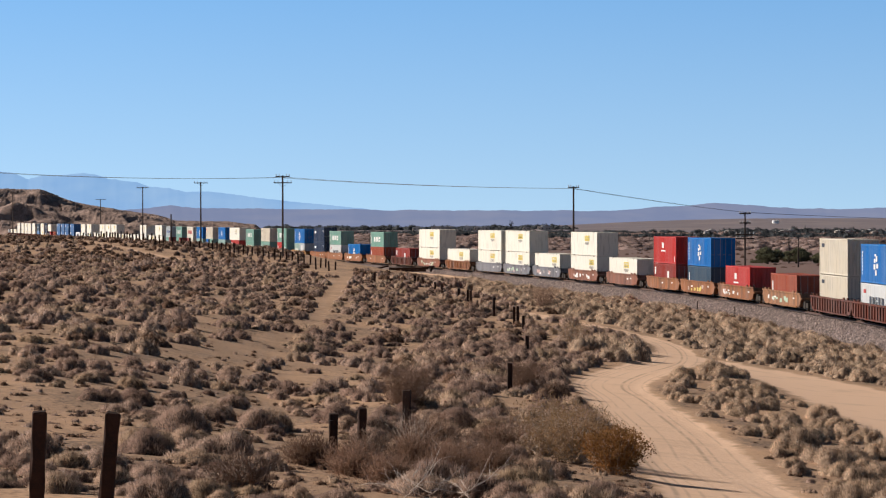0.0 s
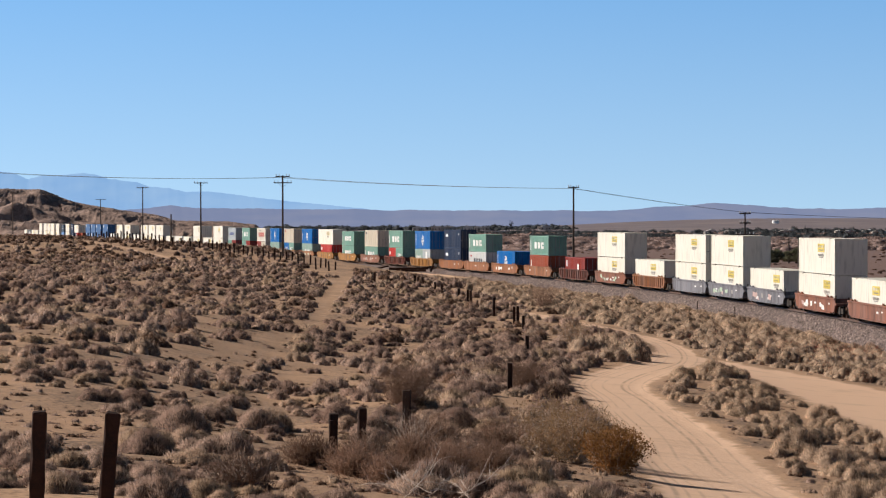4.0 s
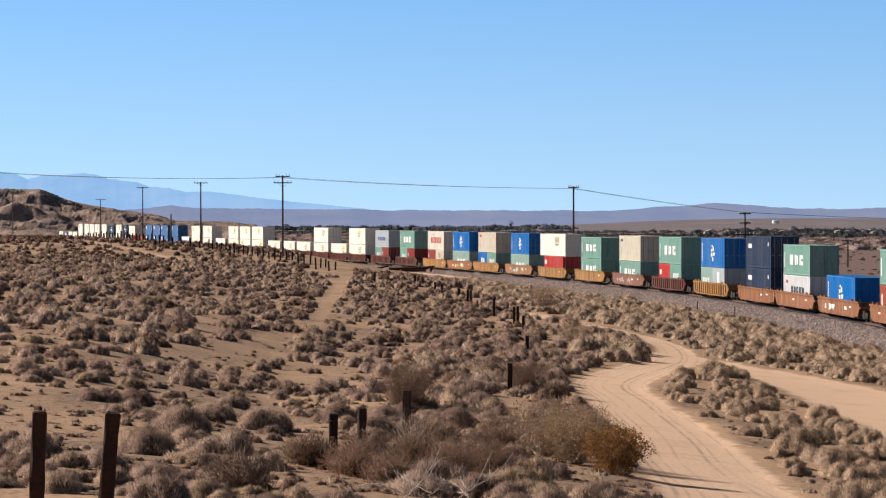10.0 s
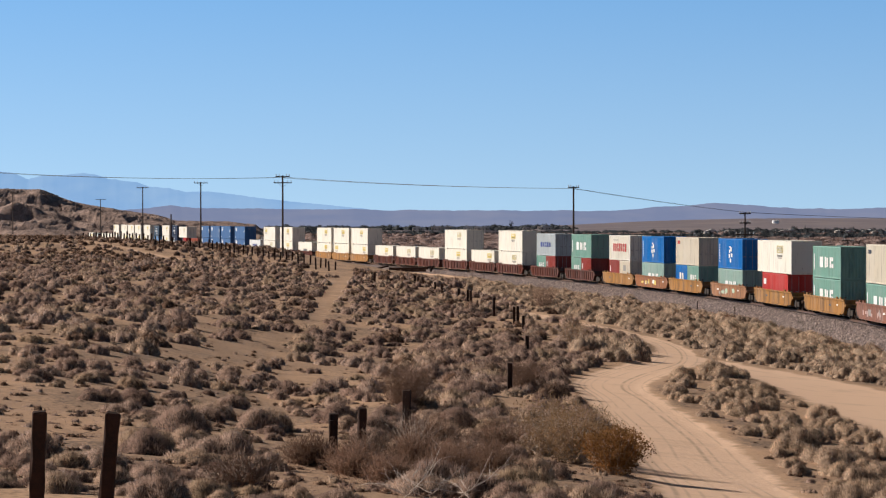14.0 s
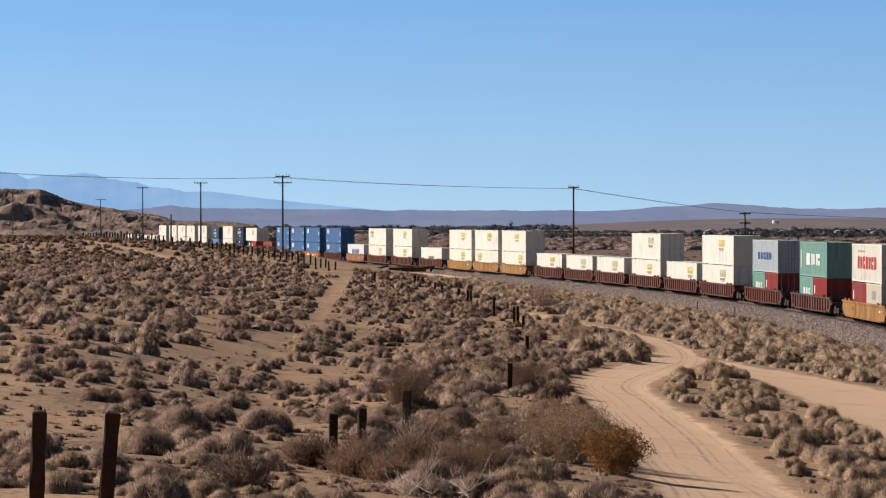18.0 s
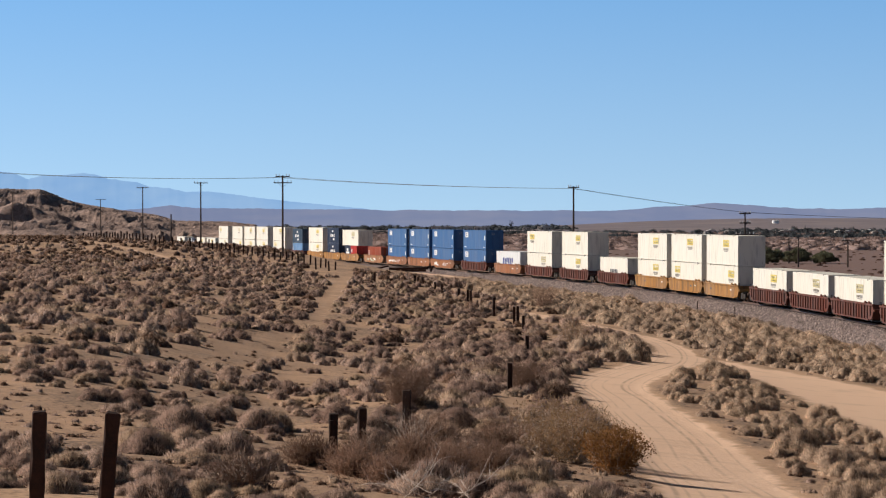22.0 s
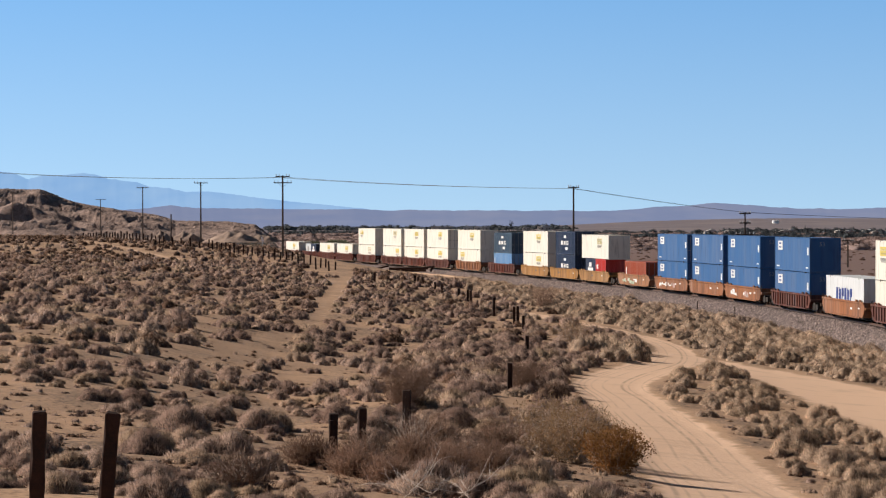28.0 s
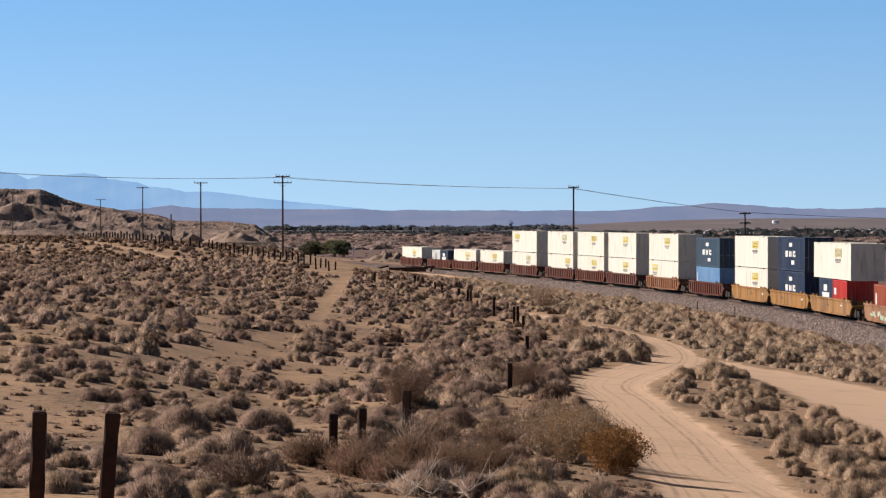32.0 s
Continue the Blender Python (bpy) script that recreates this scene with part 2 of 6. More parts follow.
M_GROUND = ground_material()
M_BALLAST = material("ballast_stone", (0.215, 0.165, 0.15), 0.5, 0.9, 0.95, 1.0, second=(0.085, 0.064, 0.06), fine=9)
M_STONE = material("ballast_chips", (0.37, 0.295, 0.27), 1.0, 0.3, 0.95, 0.3, second=(0.10, 0.072, 0.067), island=True)
M_RAIL = material("rail_steel", (0.16, 0.10, 0.075), 0.3, 0.5, 0.5, 0.2, metal=0.6)
M_TIE = material("tie_timber", (0.085, 0.065, 0.055), 0.4, 0.5, 0.95, 0.5)
M_POST = material("post_timber", (0.045, 0.017, 0.009), 0.5, 0.12, 0.95, 1.0, second=(0.012, 0.006, 0.0045))
M_POLE = material("pole_timber", (0.06, 0.042, 0.034), 0.3, 0.8, 0.9, 0.4)
M_WIRE = material("wire_steel", (0.07, 0.065, 0.06), 0.1, 1, 0.6, 0.0)
M_GLASS = material("insulator_glaze", (0.55, 0.54, 0.51), 0.2, 0.2, 0.25, 0.0)
SAGE = ((0.32, 0.215, 0.175), (0.43, 0.30, 0.245), (0.53, 0.378, 0.305), (0.62, 0.455, 0.37), (0.65, 0.472, 0.355), (0.55, 0.405, 0.285))
STRAW = ((0.53, 0.39, 0.295), (0.69, 0.515, 0.375), (0.74, 0.55, 0.405), (0.60, 0.45, 0.345))
DRY = ((0.24, 0.145, 0.10), (0.36, 0.23, 0.165), (0.30, 0.20, 0.15))
# mound materials repeat the twig tones darkened, as painted shade inside the shrubs
M_BUSH = brush("sage_twigs", SAGE, True)
M_BODY = brush("sage_mound_shaded", SAGE, True, False, 0.36)
M_BUSHFAR = brush("sage_scrub", SAGE, False, True, 0.98)
M_BODYFAR = brush("sage_scrub_mound_shaded", SAGE, False, False, 0.5)
M_GOLD = brush("rabbitbrush_twigs", STRAW, True)
M_BODYGOLD = brush("rabbitbrush_mound_shaded", STRAW, True, False, 0.55)
M_GOLDFAR = brush("rabbitbrush_scrub", STRAW, False)
M_BODYGOLDFAR = brush("rabbitbrush_scrub_mound_shaded", STRAW, False, False, 0.55)
M_DRYFAR = brush("dry_scrub", DRY, False)
M_BODYDRY = brush("dry_scrub_mound_shaded", DRY, False, False, 0.35)
M_RUST = plant("creosote_leaves", (0.42, 0.215, 0.085), (0.27, 0.145, 0.06), 0.4, 0.5, 0.5)
M_OLIVE = plant("olive_creosote_leaves", (0.44, 0.29, 0.165), (0.28, 0.19, 0.115), 0.4, 0.5, 0.5)
M_RUDDY = plant("dry_flower_stalks", (0.31, 0.195, 0.14), (0.20, 0.13, 0.095), 0.4, 0.5, 0.5)
M_DEAD = plant("bare_twigs", (0.56, 0.47, 0.40), (0.34, 0.26, 0.21), 0.3, 0.6, 0.0)
M_VALLEY = plant("valley_scrub_twigs", (0.21, 0.13, 0.105), (0.17, 0.105, 0.088), 0.2, 8, 0.5)
M_STALK = plant("dry_stalks", (0.30, 0.21, 0.16), (0.18, 0.12, 0.09), 0.3, 0.6, 0.0)
M_BLEACHED = plant("bleached_wood", (0.68, 0.60, 0.54), (0.45, 0.38, 0.33), 0.3, 0.4, 0.0)
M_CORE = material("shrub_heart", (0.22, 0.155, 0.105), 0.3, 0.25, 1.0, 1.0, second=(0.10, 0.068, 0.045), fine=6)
M_BODYTHICKET = material("willow_mound", (0.32, 0.235, 0.212), 0.2, 5, 1.0, 0.5, second=(0.24, 0.175, 0.16), fine=8)
# tree mass tinted blue-grey with the same painted haze as its foliage
M_BODYTREES = material("hazed_town_tree_mass", (0.075, 0.085, 0.095), 0.3, 4, 1.0, 0.6, second=(0.05, 0.058, 0.062), fine=8)
M_THICKET = plant("willow_thicket", (0.40, 0.29, 0.255), (0.31, 0.225, 0.20), 0.2, 25, 0.5)
M_GREEN = plant("tamarisk_foliage", (0.20, 0.20, 0.125), (0.12, 0.125, 0.08), 0.4, 3, 0.25)
# distance haze is put into the foliage colour as a blue-grey lift
M_TREES = plant("hazed_town_tree_foliage", (0.105, 0.115, 0.125), (0.07, 0.08, 0.09), 0.3, 12, 0.5)
M_BLUFF = material("bluff_earth", (0.47, 0.335, 0.275), 0.3, 3.5, 0.95, 1.0, second=(0.15, 0.107, 0.095), fine=4, relief=0.5)
M_ROCK = material("pale_rock", (0.44, 0.32, 0.245), 0.3, 3, 0.95, 0.8, second=(0.22, 0.155, 0.125))


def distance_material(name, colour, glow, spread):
    """Far relief: haze of kilometres of air painted as glow, slopes in two tones."""
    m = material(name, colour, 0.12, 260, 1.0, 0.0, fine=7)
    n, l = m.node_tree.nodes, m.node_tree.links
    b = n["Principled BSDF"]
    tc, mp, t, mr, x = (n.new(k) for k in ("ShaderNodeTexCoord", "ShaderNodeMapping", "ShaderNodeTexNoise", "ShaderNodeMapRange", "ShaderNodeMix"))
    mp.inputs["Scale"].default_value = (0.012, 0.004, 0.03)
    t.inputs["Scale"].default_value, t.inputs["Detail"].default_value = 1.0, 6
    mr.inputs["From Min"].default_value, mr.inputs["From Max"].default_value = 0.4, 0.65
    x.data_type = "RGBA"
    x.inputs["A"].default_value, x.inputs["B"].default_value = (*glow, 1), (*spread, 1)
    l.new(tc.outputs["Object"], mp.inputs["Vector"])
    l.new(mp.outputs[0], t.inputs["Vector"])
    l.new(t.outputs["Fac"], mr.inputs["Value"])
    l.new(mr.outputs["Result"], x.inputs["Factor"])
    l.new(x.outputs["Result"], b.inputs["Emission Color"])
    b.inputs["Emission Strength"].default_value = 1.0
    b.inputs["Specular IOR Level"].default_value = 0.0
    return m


# blue and violet air haze is painted onto both ranges as emission colour
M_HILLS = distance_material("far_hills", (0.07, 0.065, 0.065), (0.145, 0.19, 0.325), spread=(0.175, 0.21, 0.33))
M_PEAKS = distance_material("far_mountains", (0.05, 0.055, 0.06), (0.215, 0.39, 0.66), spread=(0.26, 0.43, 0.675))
M_WALL = material("house_stucco", (0.62, 0.56, 0.5), 0.3, 4, 0.9, 0.0)
M_ROOF = material("house_roof", (0.62, 0.58, 0.55), 0.4, 4, 0.9, 0.0)
M_WHITE = paint("tank_white", (0.75, 0.75, 0.74), 0.1)
M_STEEL = material("dull_steel", (0.32, 0.32, 0.33), 0.3, 0.5, 0.45, 0.1, metal=0.7)
M_DARK = material("running_gear_grime", (0.045, 0.036, 0.03), 0.4, 0.5, 0.85, 0.3)


# ---- mesh helpers ----
def part(name, bm, mat, parent, label=""):
    me = bm if isinstance(bm, bpy.types.Mesh) else bpy.data.meshes.new(name)
    if me is not bm:
        bm.to_mesh(me)
        bm.free()
    if not me.materials:
        me.materials.append(mat)
    ob = new(name, me)
    if me.materials[0] is not mat:
        ob.material_slots[0].link = "OBJECT"
        ob.material_slots[0].material = mat
    ob.parent = parent
    return tagged(ob, label)


def box(bm, x0, x1, y0, y1, z0, z1, bevel=0.0):
    r = bmesh.ops.create_cube(bm, size=1, matrix=Matrix.LocRotScale(((x0 + x1) / 2, (y0 + y1) / 2, (z0 + z1) / 2), None, (x1 - x0, y1 - y0, z1 - z0)))
    if bevel:
        es = list({e for v in r["verts"] for e in v.link_edges})
        bmesh.ops.bevel(bm, geom=es, offset=bevel, segments=1, affect="EDGES")


def rod(bm, a, b, r0, r1=None, n=8):
    a, b = Vector(a), Vector(b)
    q = (b - a).to_track_quat("Z", "Y").to_matrix().to_4x4()
    bmesh.ops.create_cone(bm, segments=n, cap_ends=True, radius1=r0, radius2=r0 if r1 is None else r1, depth=(b - a).length, matrix=Matrix.Translation((a + b) / 2) @ q)


def mesh_np(name, verts, faces, smooth_shade=False):
    """A mesh from arrays of corners and of triangles or quads."""
    me = bpy.data.meshes.new(name)
    verts, faces = np.asarray(verts, np.float32), np.asarray(faces, np.int32)
    k = faces.shape[1]
    me.vertices.add(len(verts))
    me.vertices.foreach_set("co", verts.ravel())
    me.loops.add(faces.size)
    me.loops.foreach_set("vertex_index", faces.ravel())
    me.polygons.add(len(faces))
    me.polygons.foreach_set("loop_start", np.arange(0, faces.size, k, dtype=np.int32))
    me.polygons.foreach_set("loop_total", np.full(len(faces), k, np.int32))
    if smooth_shade:
        me.polygons.foreach_set("use_smooth", np.ones(len(faces), bool))
    me.update(calc_edges=True)
    me.validate()
    return me


def prism(bm, profile, y0, y1):
    """A closed profile of (x, z) pairs drawn out from y0 to y1."""
    a = [bm.verts.new((x, y0, z)) for x, z in profile]
    b = [bm.verts.new((x, y1, z)) for x, z in profile]
    n = len(profile)
    for i in range(n):
        bm.faces.new((a[i], a[(i + 1) % n], b[(i + 1) % n], b[i]))
    bm.faces.new(a[::-1])
    bm.faces.new(b)
    bmesh.ops.recalc_face_normals(bm, faces=bm.faces)


def gz(x, y):
    return float(ground_z(x, y))


# ---- ground ----
# dirt roads: x, y, width
ROAD = ((4.6, 30, 3.4), (6.2, 64, 3.4), (7.0, 80, 3.8), (7.5, 100, 3.9), (7.4, 120, 3.6), (7.5, 132, 3.5), (9.4, 146, 3.7), (12.6, 162, 3.2), (13.9, 177, 2.4), (13.7, 190, 2.2), (11.4, 205, 2.2), (8.6, 219, 2.1), (6.9, 231, 1.8))
BRANCH = ((13.4, 170, 3.6), (15.3, 163, 4.2), (18.0, 155, 5.5), (19.8, 140, 7.5), (19.8, 120, 7), (19, 100, 6), (19, 60, 4))
PATH = ((-7.9, 172, 0.6), (-8.3, 199, 0.9), (-9.0, 222, 0.7), (-9.3, 240, 1.0), (-10.3, 293, 1.0), (-10.9, 335, 0.8))
UPPER_PATH = ((-15, 350, 1.4), (-21.3, 365, 2.0), (-33.9, 398, 2.4), (-39.1, 413, 2.2), (-46, 432, 2.0), (-60, 470, 1.8))
YARD = ((1.5, 425, 2), (-5.5, 455, 6), (-12.5, 490, 9), (-20.5, 530, 10), (-30, 575, 9), (-40, 620, 7))


def eased(line, n=4):
    """The same road with rounded bends."""
    p = np.array([line[0], *line, line[-1]], float)
    out = []
    for a, b, c, d in zip(p, p[1:], p[2:], p[3:]):
        for t in np.arange(n) / n:
            out.append(tuple(0.5 * (2 * b + (c - a) * t + (2 * a - 5 * b + 4 * c - d) * t * t + (3 * b - a - 3 * c + d) * t ** 3)))
    return tuple(out) + (tuple(line[-1]),)


ROAD, BRANCH, PATH, UPPER_PATH = eased(ROAD), eased(BRANCH), eased(PATH, 2), eased(UPPER_PATH, 2)


def along(x, y, line):
    """Distance from a road's middle over its half width, and the distance itself."""
    best, dist, sign = np.full(np.shape(x), 1e3), np.full(np.shape(x), 1e3), np.ones(np.shape(x))
    for (ax, ay, aw), (bx, by, bw) in zip(line, line[1:]):
        dx, dy = bx - ax, by - ay
        t = np.clip(((x - ax) * dx + (y - ay) * dy) / (dx * dx + dy * dy), 0, 1)
        d = np.hypot(x - ax - t * dx, y - ay - t * dy)
        r = d / ((aw + t * (bw - aw)) / 2)
        dist = np.where(r < best, d, dist)
        sign = np.where(r < best, np.sign((x - ax) * dy - (y - ay) * dx), sign)
        best = np.minimum(best, r)
    return best, dist, sign


def road_mask(x, y):
    m = 0 * x
    for line, worn, edge in ((ROAD, 1, 1.25), (BRANCH, 1, 1.3), (PATH, 0.30, 2.0), (UPPER_PATH, 0.5, 1.5), (YARD, 1, 1.4)):
        m = np.maximum(m, worn * (1 - smooth(0.6, edge, along(x, y, line)[0])))
    return m


def build_ground():
    ang = np.radians(np.concatenate([np.arange(-180, -14, 6.0), np.arange(-14, -10, 0.5), np.arange(-10, 10.001, 0.11), np.arange(10.5, 14, 0.5), np.arange(14, 178, 6.0), [180.0]]))
    rad = np.concatenate([[0.002, 0.5, 1.5], np.geomspace(3, 4950, 560)])
    A, R = np.meshgrid(ang, rad)
    x, y = (R * np.sin(A)).ravel() + 0.03, (R * np.cos(A)).ravel() - 0.05
    road = road_mask(x, y)
    a, d, sg = along(x, y, ROAD)
    drive = 1 - smooth(0.8, 1.1, a)
    z = ground_z(x, y) * (1 - road) + ground_z(x, y, False) * road - 0.07 * road
    s = side(x, y)
    n, k = A.shape
    i = np.arange(n * k).reshape(n, k)
    quads = np.stack([i[:-1, :-1], i[1:, :-1], i[1:, 1:], i[:-1, 1:]], -1).reshape(-1, 4)
    me = mesh_np("ground", np.stack([x, y, z], 1), quads[:, ::-1], True)
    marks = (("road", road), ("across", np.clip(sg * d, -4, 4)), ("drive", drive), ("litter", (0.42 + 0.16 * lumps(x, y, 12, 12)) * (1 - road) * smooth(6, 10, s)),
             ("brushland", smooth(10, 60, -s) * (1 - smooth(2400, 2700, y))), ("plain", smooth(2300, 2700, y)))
    for name, v in marks:
        a = me.attributes.new(name, "FLOAT", "POINT")
        a.data.foreach_set("value", v.astype(np.float32))
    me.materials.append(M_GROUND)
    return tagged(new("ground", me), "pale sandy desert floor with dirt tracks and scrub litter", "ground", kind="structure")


build_ground()


def sweep(name, profile, mat, label, category, parent=None, step=4.0, lo=-1500, hi=700, shift=0.0):
    """A closed profile of (across, z) swept along the railway."""
    arcs = np.arange(lo, hi, step)
    X, Y, H = (np.interp(arcs, RAIL_ARC, v) for v in (RAIL_X, RAIL_Y, RAIL_HEAD))
    p = np.array(profile)
    nx, ny = -np.cos(H), -np.sin(H)
    off = p[:, 0] + shift
    v = np.stack([X[:, None] + nx[:, None] * off, Y[:, None] + ny[:, None] * off, np.broadcast_to(p[:, 1], (len(arcs), len(p)))], -1)
    k = len(p)
    i = np.arange(len(arcs) * k).reshape(-1, k)
    q = np.stack([i[:-1], np.roll(i, -1, 1)[:-1], np.roll(i, -1, 1)[1:], i[1:]], -1).reshape(-1, 4)
    me = mesh_np(name, v.reshape(-1, 3), q)
    me.materials.append(mat)
    ob = new(name, me)
    ob.parent = parent
    return tagged(ob, label, category, kind="structure") if label else ob


def build_track():
    bed = sweep("ballast_bed", [(-4.6, -2.6), (4.2, -2.6), (3.75, -1.36), (1.9, -0.24), (-1.9, -0.24), (-4.2, -1.9)], M_BALLAST, "grey crushed-stone railway embankment curving through the desert", "railway bed")
    for sgn in (-1, 1):
        r = sweep("rail", [(-0.07, -0.18), (0.07, -0.18), (0.03, -0.14), (0.036, 0.0), (-0.036, 0.0), (-0.03, -0.14)], M_RAIL, "", "", shift=sgn * 0.75)
        r.parent = bed
    bm = bmesh.new()
    box(bm, -1.3, 1.3, -0.11, 0.11, -0.36, -0.185, 0.01)
    tie = bpy.data.meshes.new("tie")
    bm.to_mesh(tie)
    bm.free()
    for arc in np.arange(150, 330, 0.61):
        part("tie", tie, M_TIE, bed).matrix_basis = rail_pose(float(arc))
    # loose stones on the near shoulder
    rng = np.random.RandomState(4)
    n = 26000
    arc = rng.uniform(20, 345, n)
    u = rng.uniform(1.2, 4.2, n)
    zz = np.where(u < 1.9, -0.24, np.where(u < 3.75, -0.24 - (u - 1.9) * 0.604, -1.36))
    X, Y, H = (np.interp(arc, RAIL_ARC, v) for v in (RAIL_X, RAIL_Y, RAIL_HEAD))
    c = np.stack([X - np.cos(H) * u, Y - np.sin(H) * u, zz + 0.02], 1)
    tet = np.array([(0.9, 0, -0.4), (-0.5, 0.8, -0.4), (-0.5, -0.8, -0.4), (0.1, 0.1, 0.8)])
    r = rng.uniform(0.05, 0.15, n)
    rot = rng.uniform(0, 6.28, n)
    tv = np.stack([tet[None, :, 0] * np.cos(rot)[:, None] - tet[None, :, 1] * np.sin(rot)[:, None], tet[None, :, 0] * np.sin(rot)[:, None] + tet[None, :, 1] * np.cos(rot)[:, None], np.broadcast_to(tet[:, 2], (n, 4))], -1)
    v = c[:, None, :] + tv * r[:, None, None]
    f = np.array([(0, 1, 3), (1, 2, 3), (2, 0, 3)])[None] + 4 * np.arange(n)[:, None, None]
    me = mesh_np("ballast_stones", v.reshape(-1, 3), f.reshape(-1, 3))
    me.materials.append(M_STONE)
    tagged(new("ballast_stones", me), "loose grey-brown crushed stones on the embankment shoulder", "gravel", kind="stuff")


build_track()


# ---- distance ----
def ridge(name, y0, depth, skyline, mat, label, rough=1.0):
    """A mountain chain whose crest follows (x, z) pairs at distance y0; it falls away to both sides."""
    xs = np.linspace(skyline[0][0], skyline[-1][0], 420)
    crest = np.interp(xs, [a for a, b in skyline], [b for a, b in skyline])
    crest = crest + rough * (0.7 * lumps(xs, xs * 0, 60, 21) + 0.55 * lumps(xs, xs * 0, 22, 22) + 0.25 * lumps(xs, xs * 0, 8, 25))
    rows = np.concatenate([np.linspace(-1, 0, 40), np.linspace(0.02, 0.2, 6)])
    V = []
    for r in rows:
        f = 1 - abs(r) ** 0.9
        y = y0 + r * min(depth, 2400 if r < 0 else 500)
        spur = rough * 0.6 * lumps(xs + 60 * r, np.full_like(xs, y * 0.9), 45, 23) * (1 - f) * f * 4
        V.append(np.stack([xs * (y / y0), np.full_like(xs, y), -6 + (crest + 6) * f + spur * (r < 0)], 1))
    n, k = len(rows), len(xs)
    i = np.arange(n * k).reshape(n, k)
    q = np.stack([i[:-1, :-1], i[:-1, 1:], i[1:, 1:], i[1:, :-1]], -1).reshape(-1, 4)
    me = mesh_np(name, np.concatenate(V), q, True)
    me.materials.append(mat)
    tagged(new(name, me), label, "mountains", kind="structure")


def sky_at(dist, pts):
    """Skyline bearings (thousandths right of the view's middle) and slopes (thousandths above eye level) at a distance."""
    return [(a * dist / 1000, 7.65 + b * dist / 1000) for a, b in pts]


ridge("backdrop_mountains", 4700, 120, sky_at(4700, ((-230, 10), (-190, 15), (-150.4, 16.4), (-145.6, 15.9), (-140.8, 13.9), (-136, 15.2), (-131, 14.8), (-122.6, 16.0), (-117.8, 15.4), (-113, 13.9), (-104, 12.8), (-100, 11.3), (-92.8, 10.8), (-87.5, 9.4), (-81, 9.8), (-73.7, 9.0), (-58, 6.8), (-40, 5.2), (-26, 3.6), (-10, 0.5))), M_PEAKS, "mountain range on the horizon, blue haze put in as glow", 1.0)
ridge("backdrop_hills", 4300, 600, sky_at(4300, ((-230, 1), (-110, 3.2), (-98, 4.2), (-92, 5.0), (-84, 4.0), (-60, 3.7), (-28, 3.5), (0, 3.2), (57, 3.1), (70, 4.2), (84, 5.0), (90, 5.8), (99, 5.5), (112, 4.3), (135, 3.6), (150, 4.2), (230, 4.0))), M_HILLS, "low desert hills in the far distance, violet haze put in as glow", 1.0)


def build_bluff():
    """The eroded earth bluff behind the railway."""
    xs, ys = np.linspace(-330, -70, 420), np.linspace(1330, 1760, 210)
    X, Y = np.meshgrid(xs, ys)
    B = X / Y * 1650
    top = np.interp(B, (-420, -300, -248, -226, -218, -207, -185, -160, -150, -121, -105, -92), (20, 24, 25, 25, 22, 18, 14, 10.5, 7.5, 7.0, 5.0, -4))
    f = smooth(1350, 1640, Y + 34 * lumps(X, Y, 60, 31) + 14 * lumps(X, Y, 17, 35)) * (1 - smooth(1690, 1758, Y))
    fold = 1 - np.abs(lumps(X, Y * 0.4, 34, 32))
    small = 1 - np.abs(lumps(X, Y * 0.5, 11, 33))
    tiny = 1 - np.abs(lumps(X, Y * 0.6, 4.5, 36))
    wear = np.clip(f * (1.2 - f) * 3.2, 0, 1)
    Z = -4 + (top + 4) * f - (1 - fold ** 2) * 0.9 * wear - (1 - small ** 2) * 0.4 * wear - (1 - tiny) * 0.4 * f + 0.3 * lumps(X, Y, 2.6, 38) * f
    Z = Z + 0.12 * np.sin(Z * 1.5 + 1.2 * lumps(X, Y, 50, 37)) * wear
    n, k = X.shape
    i = np.arange(n * k).reshape(n, k)
    q = np.stack([i[:-1, :-1], i[:-1, 1:], i[1:, 1:], i[1:, :-1]], -1).reshape(-1, 4)
    me = mesh_np("bluff", np.stack([X.ravel(), Y.ravel(), Z.ravel()], 1), q, True)
    me.materials.append(M_BLUFF)
    tagged(new("bluff", me), "eroded brown earth bluff with gullies and pale rock", "hill", kind="structure")


build_bluff()


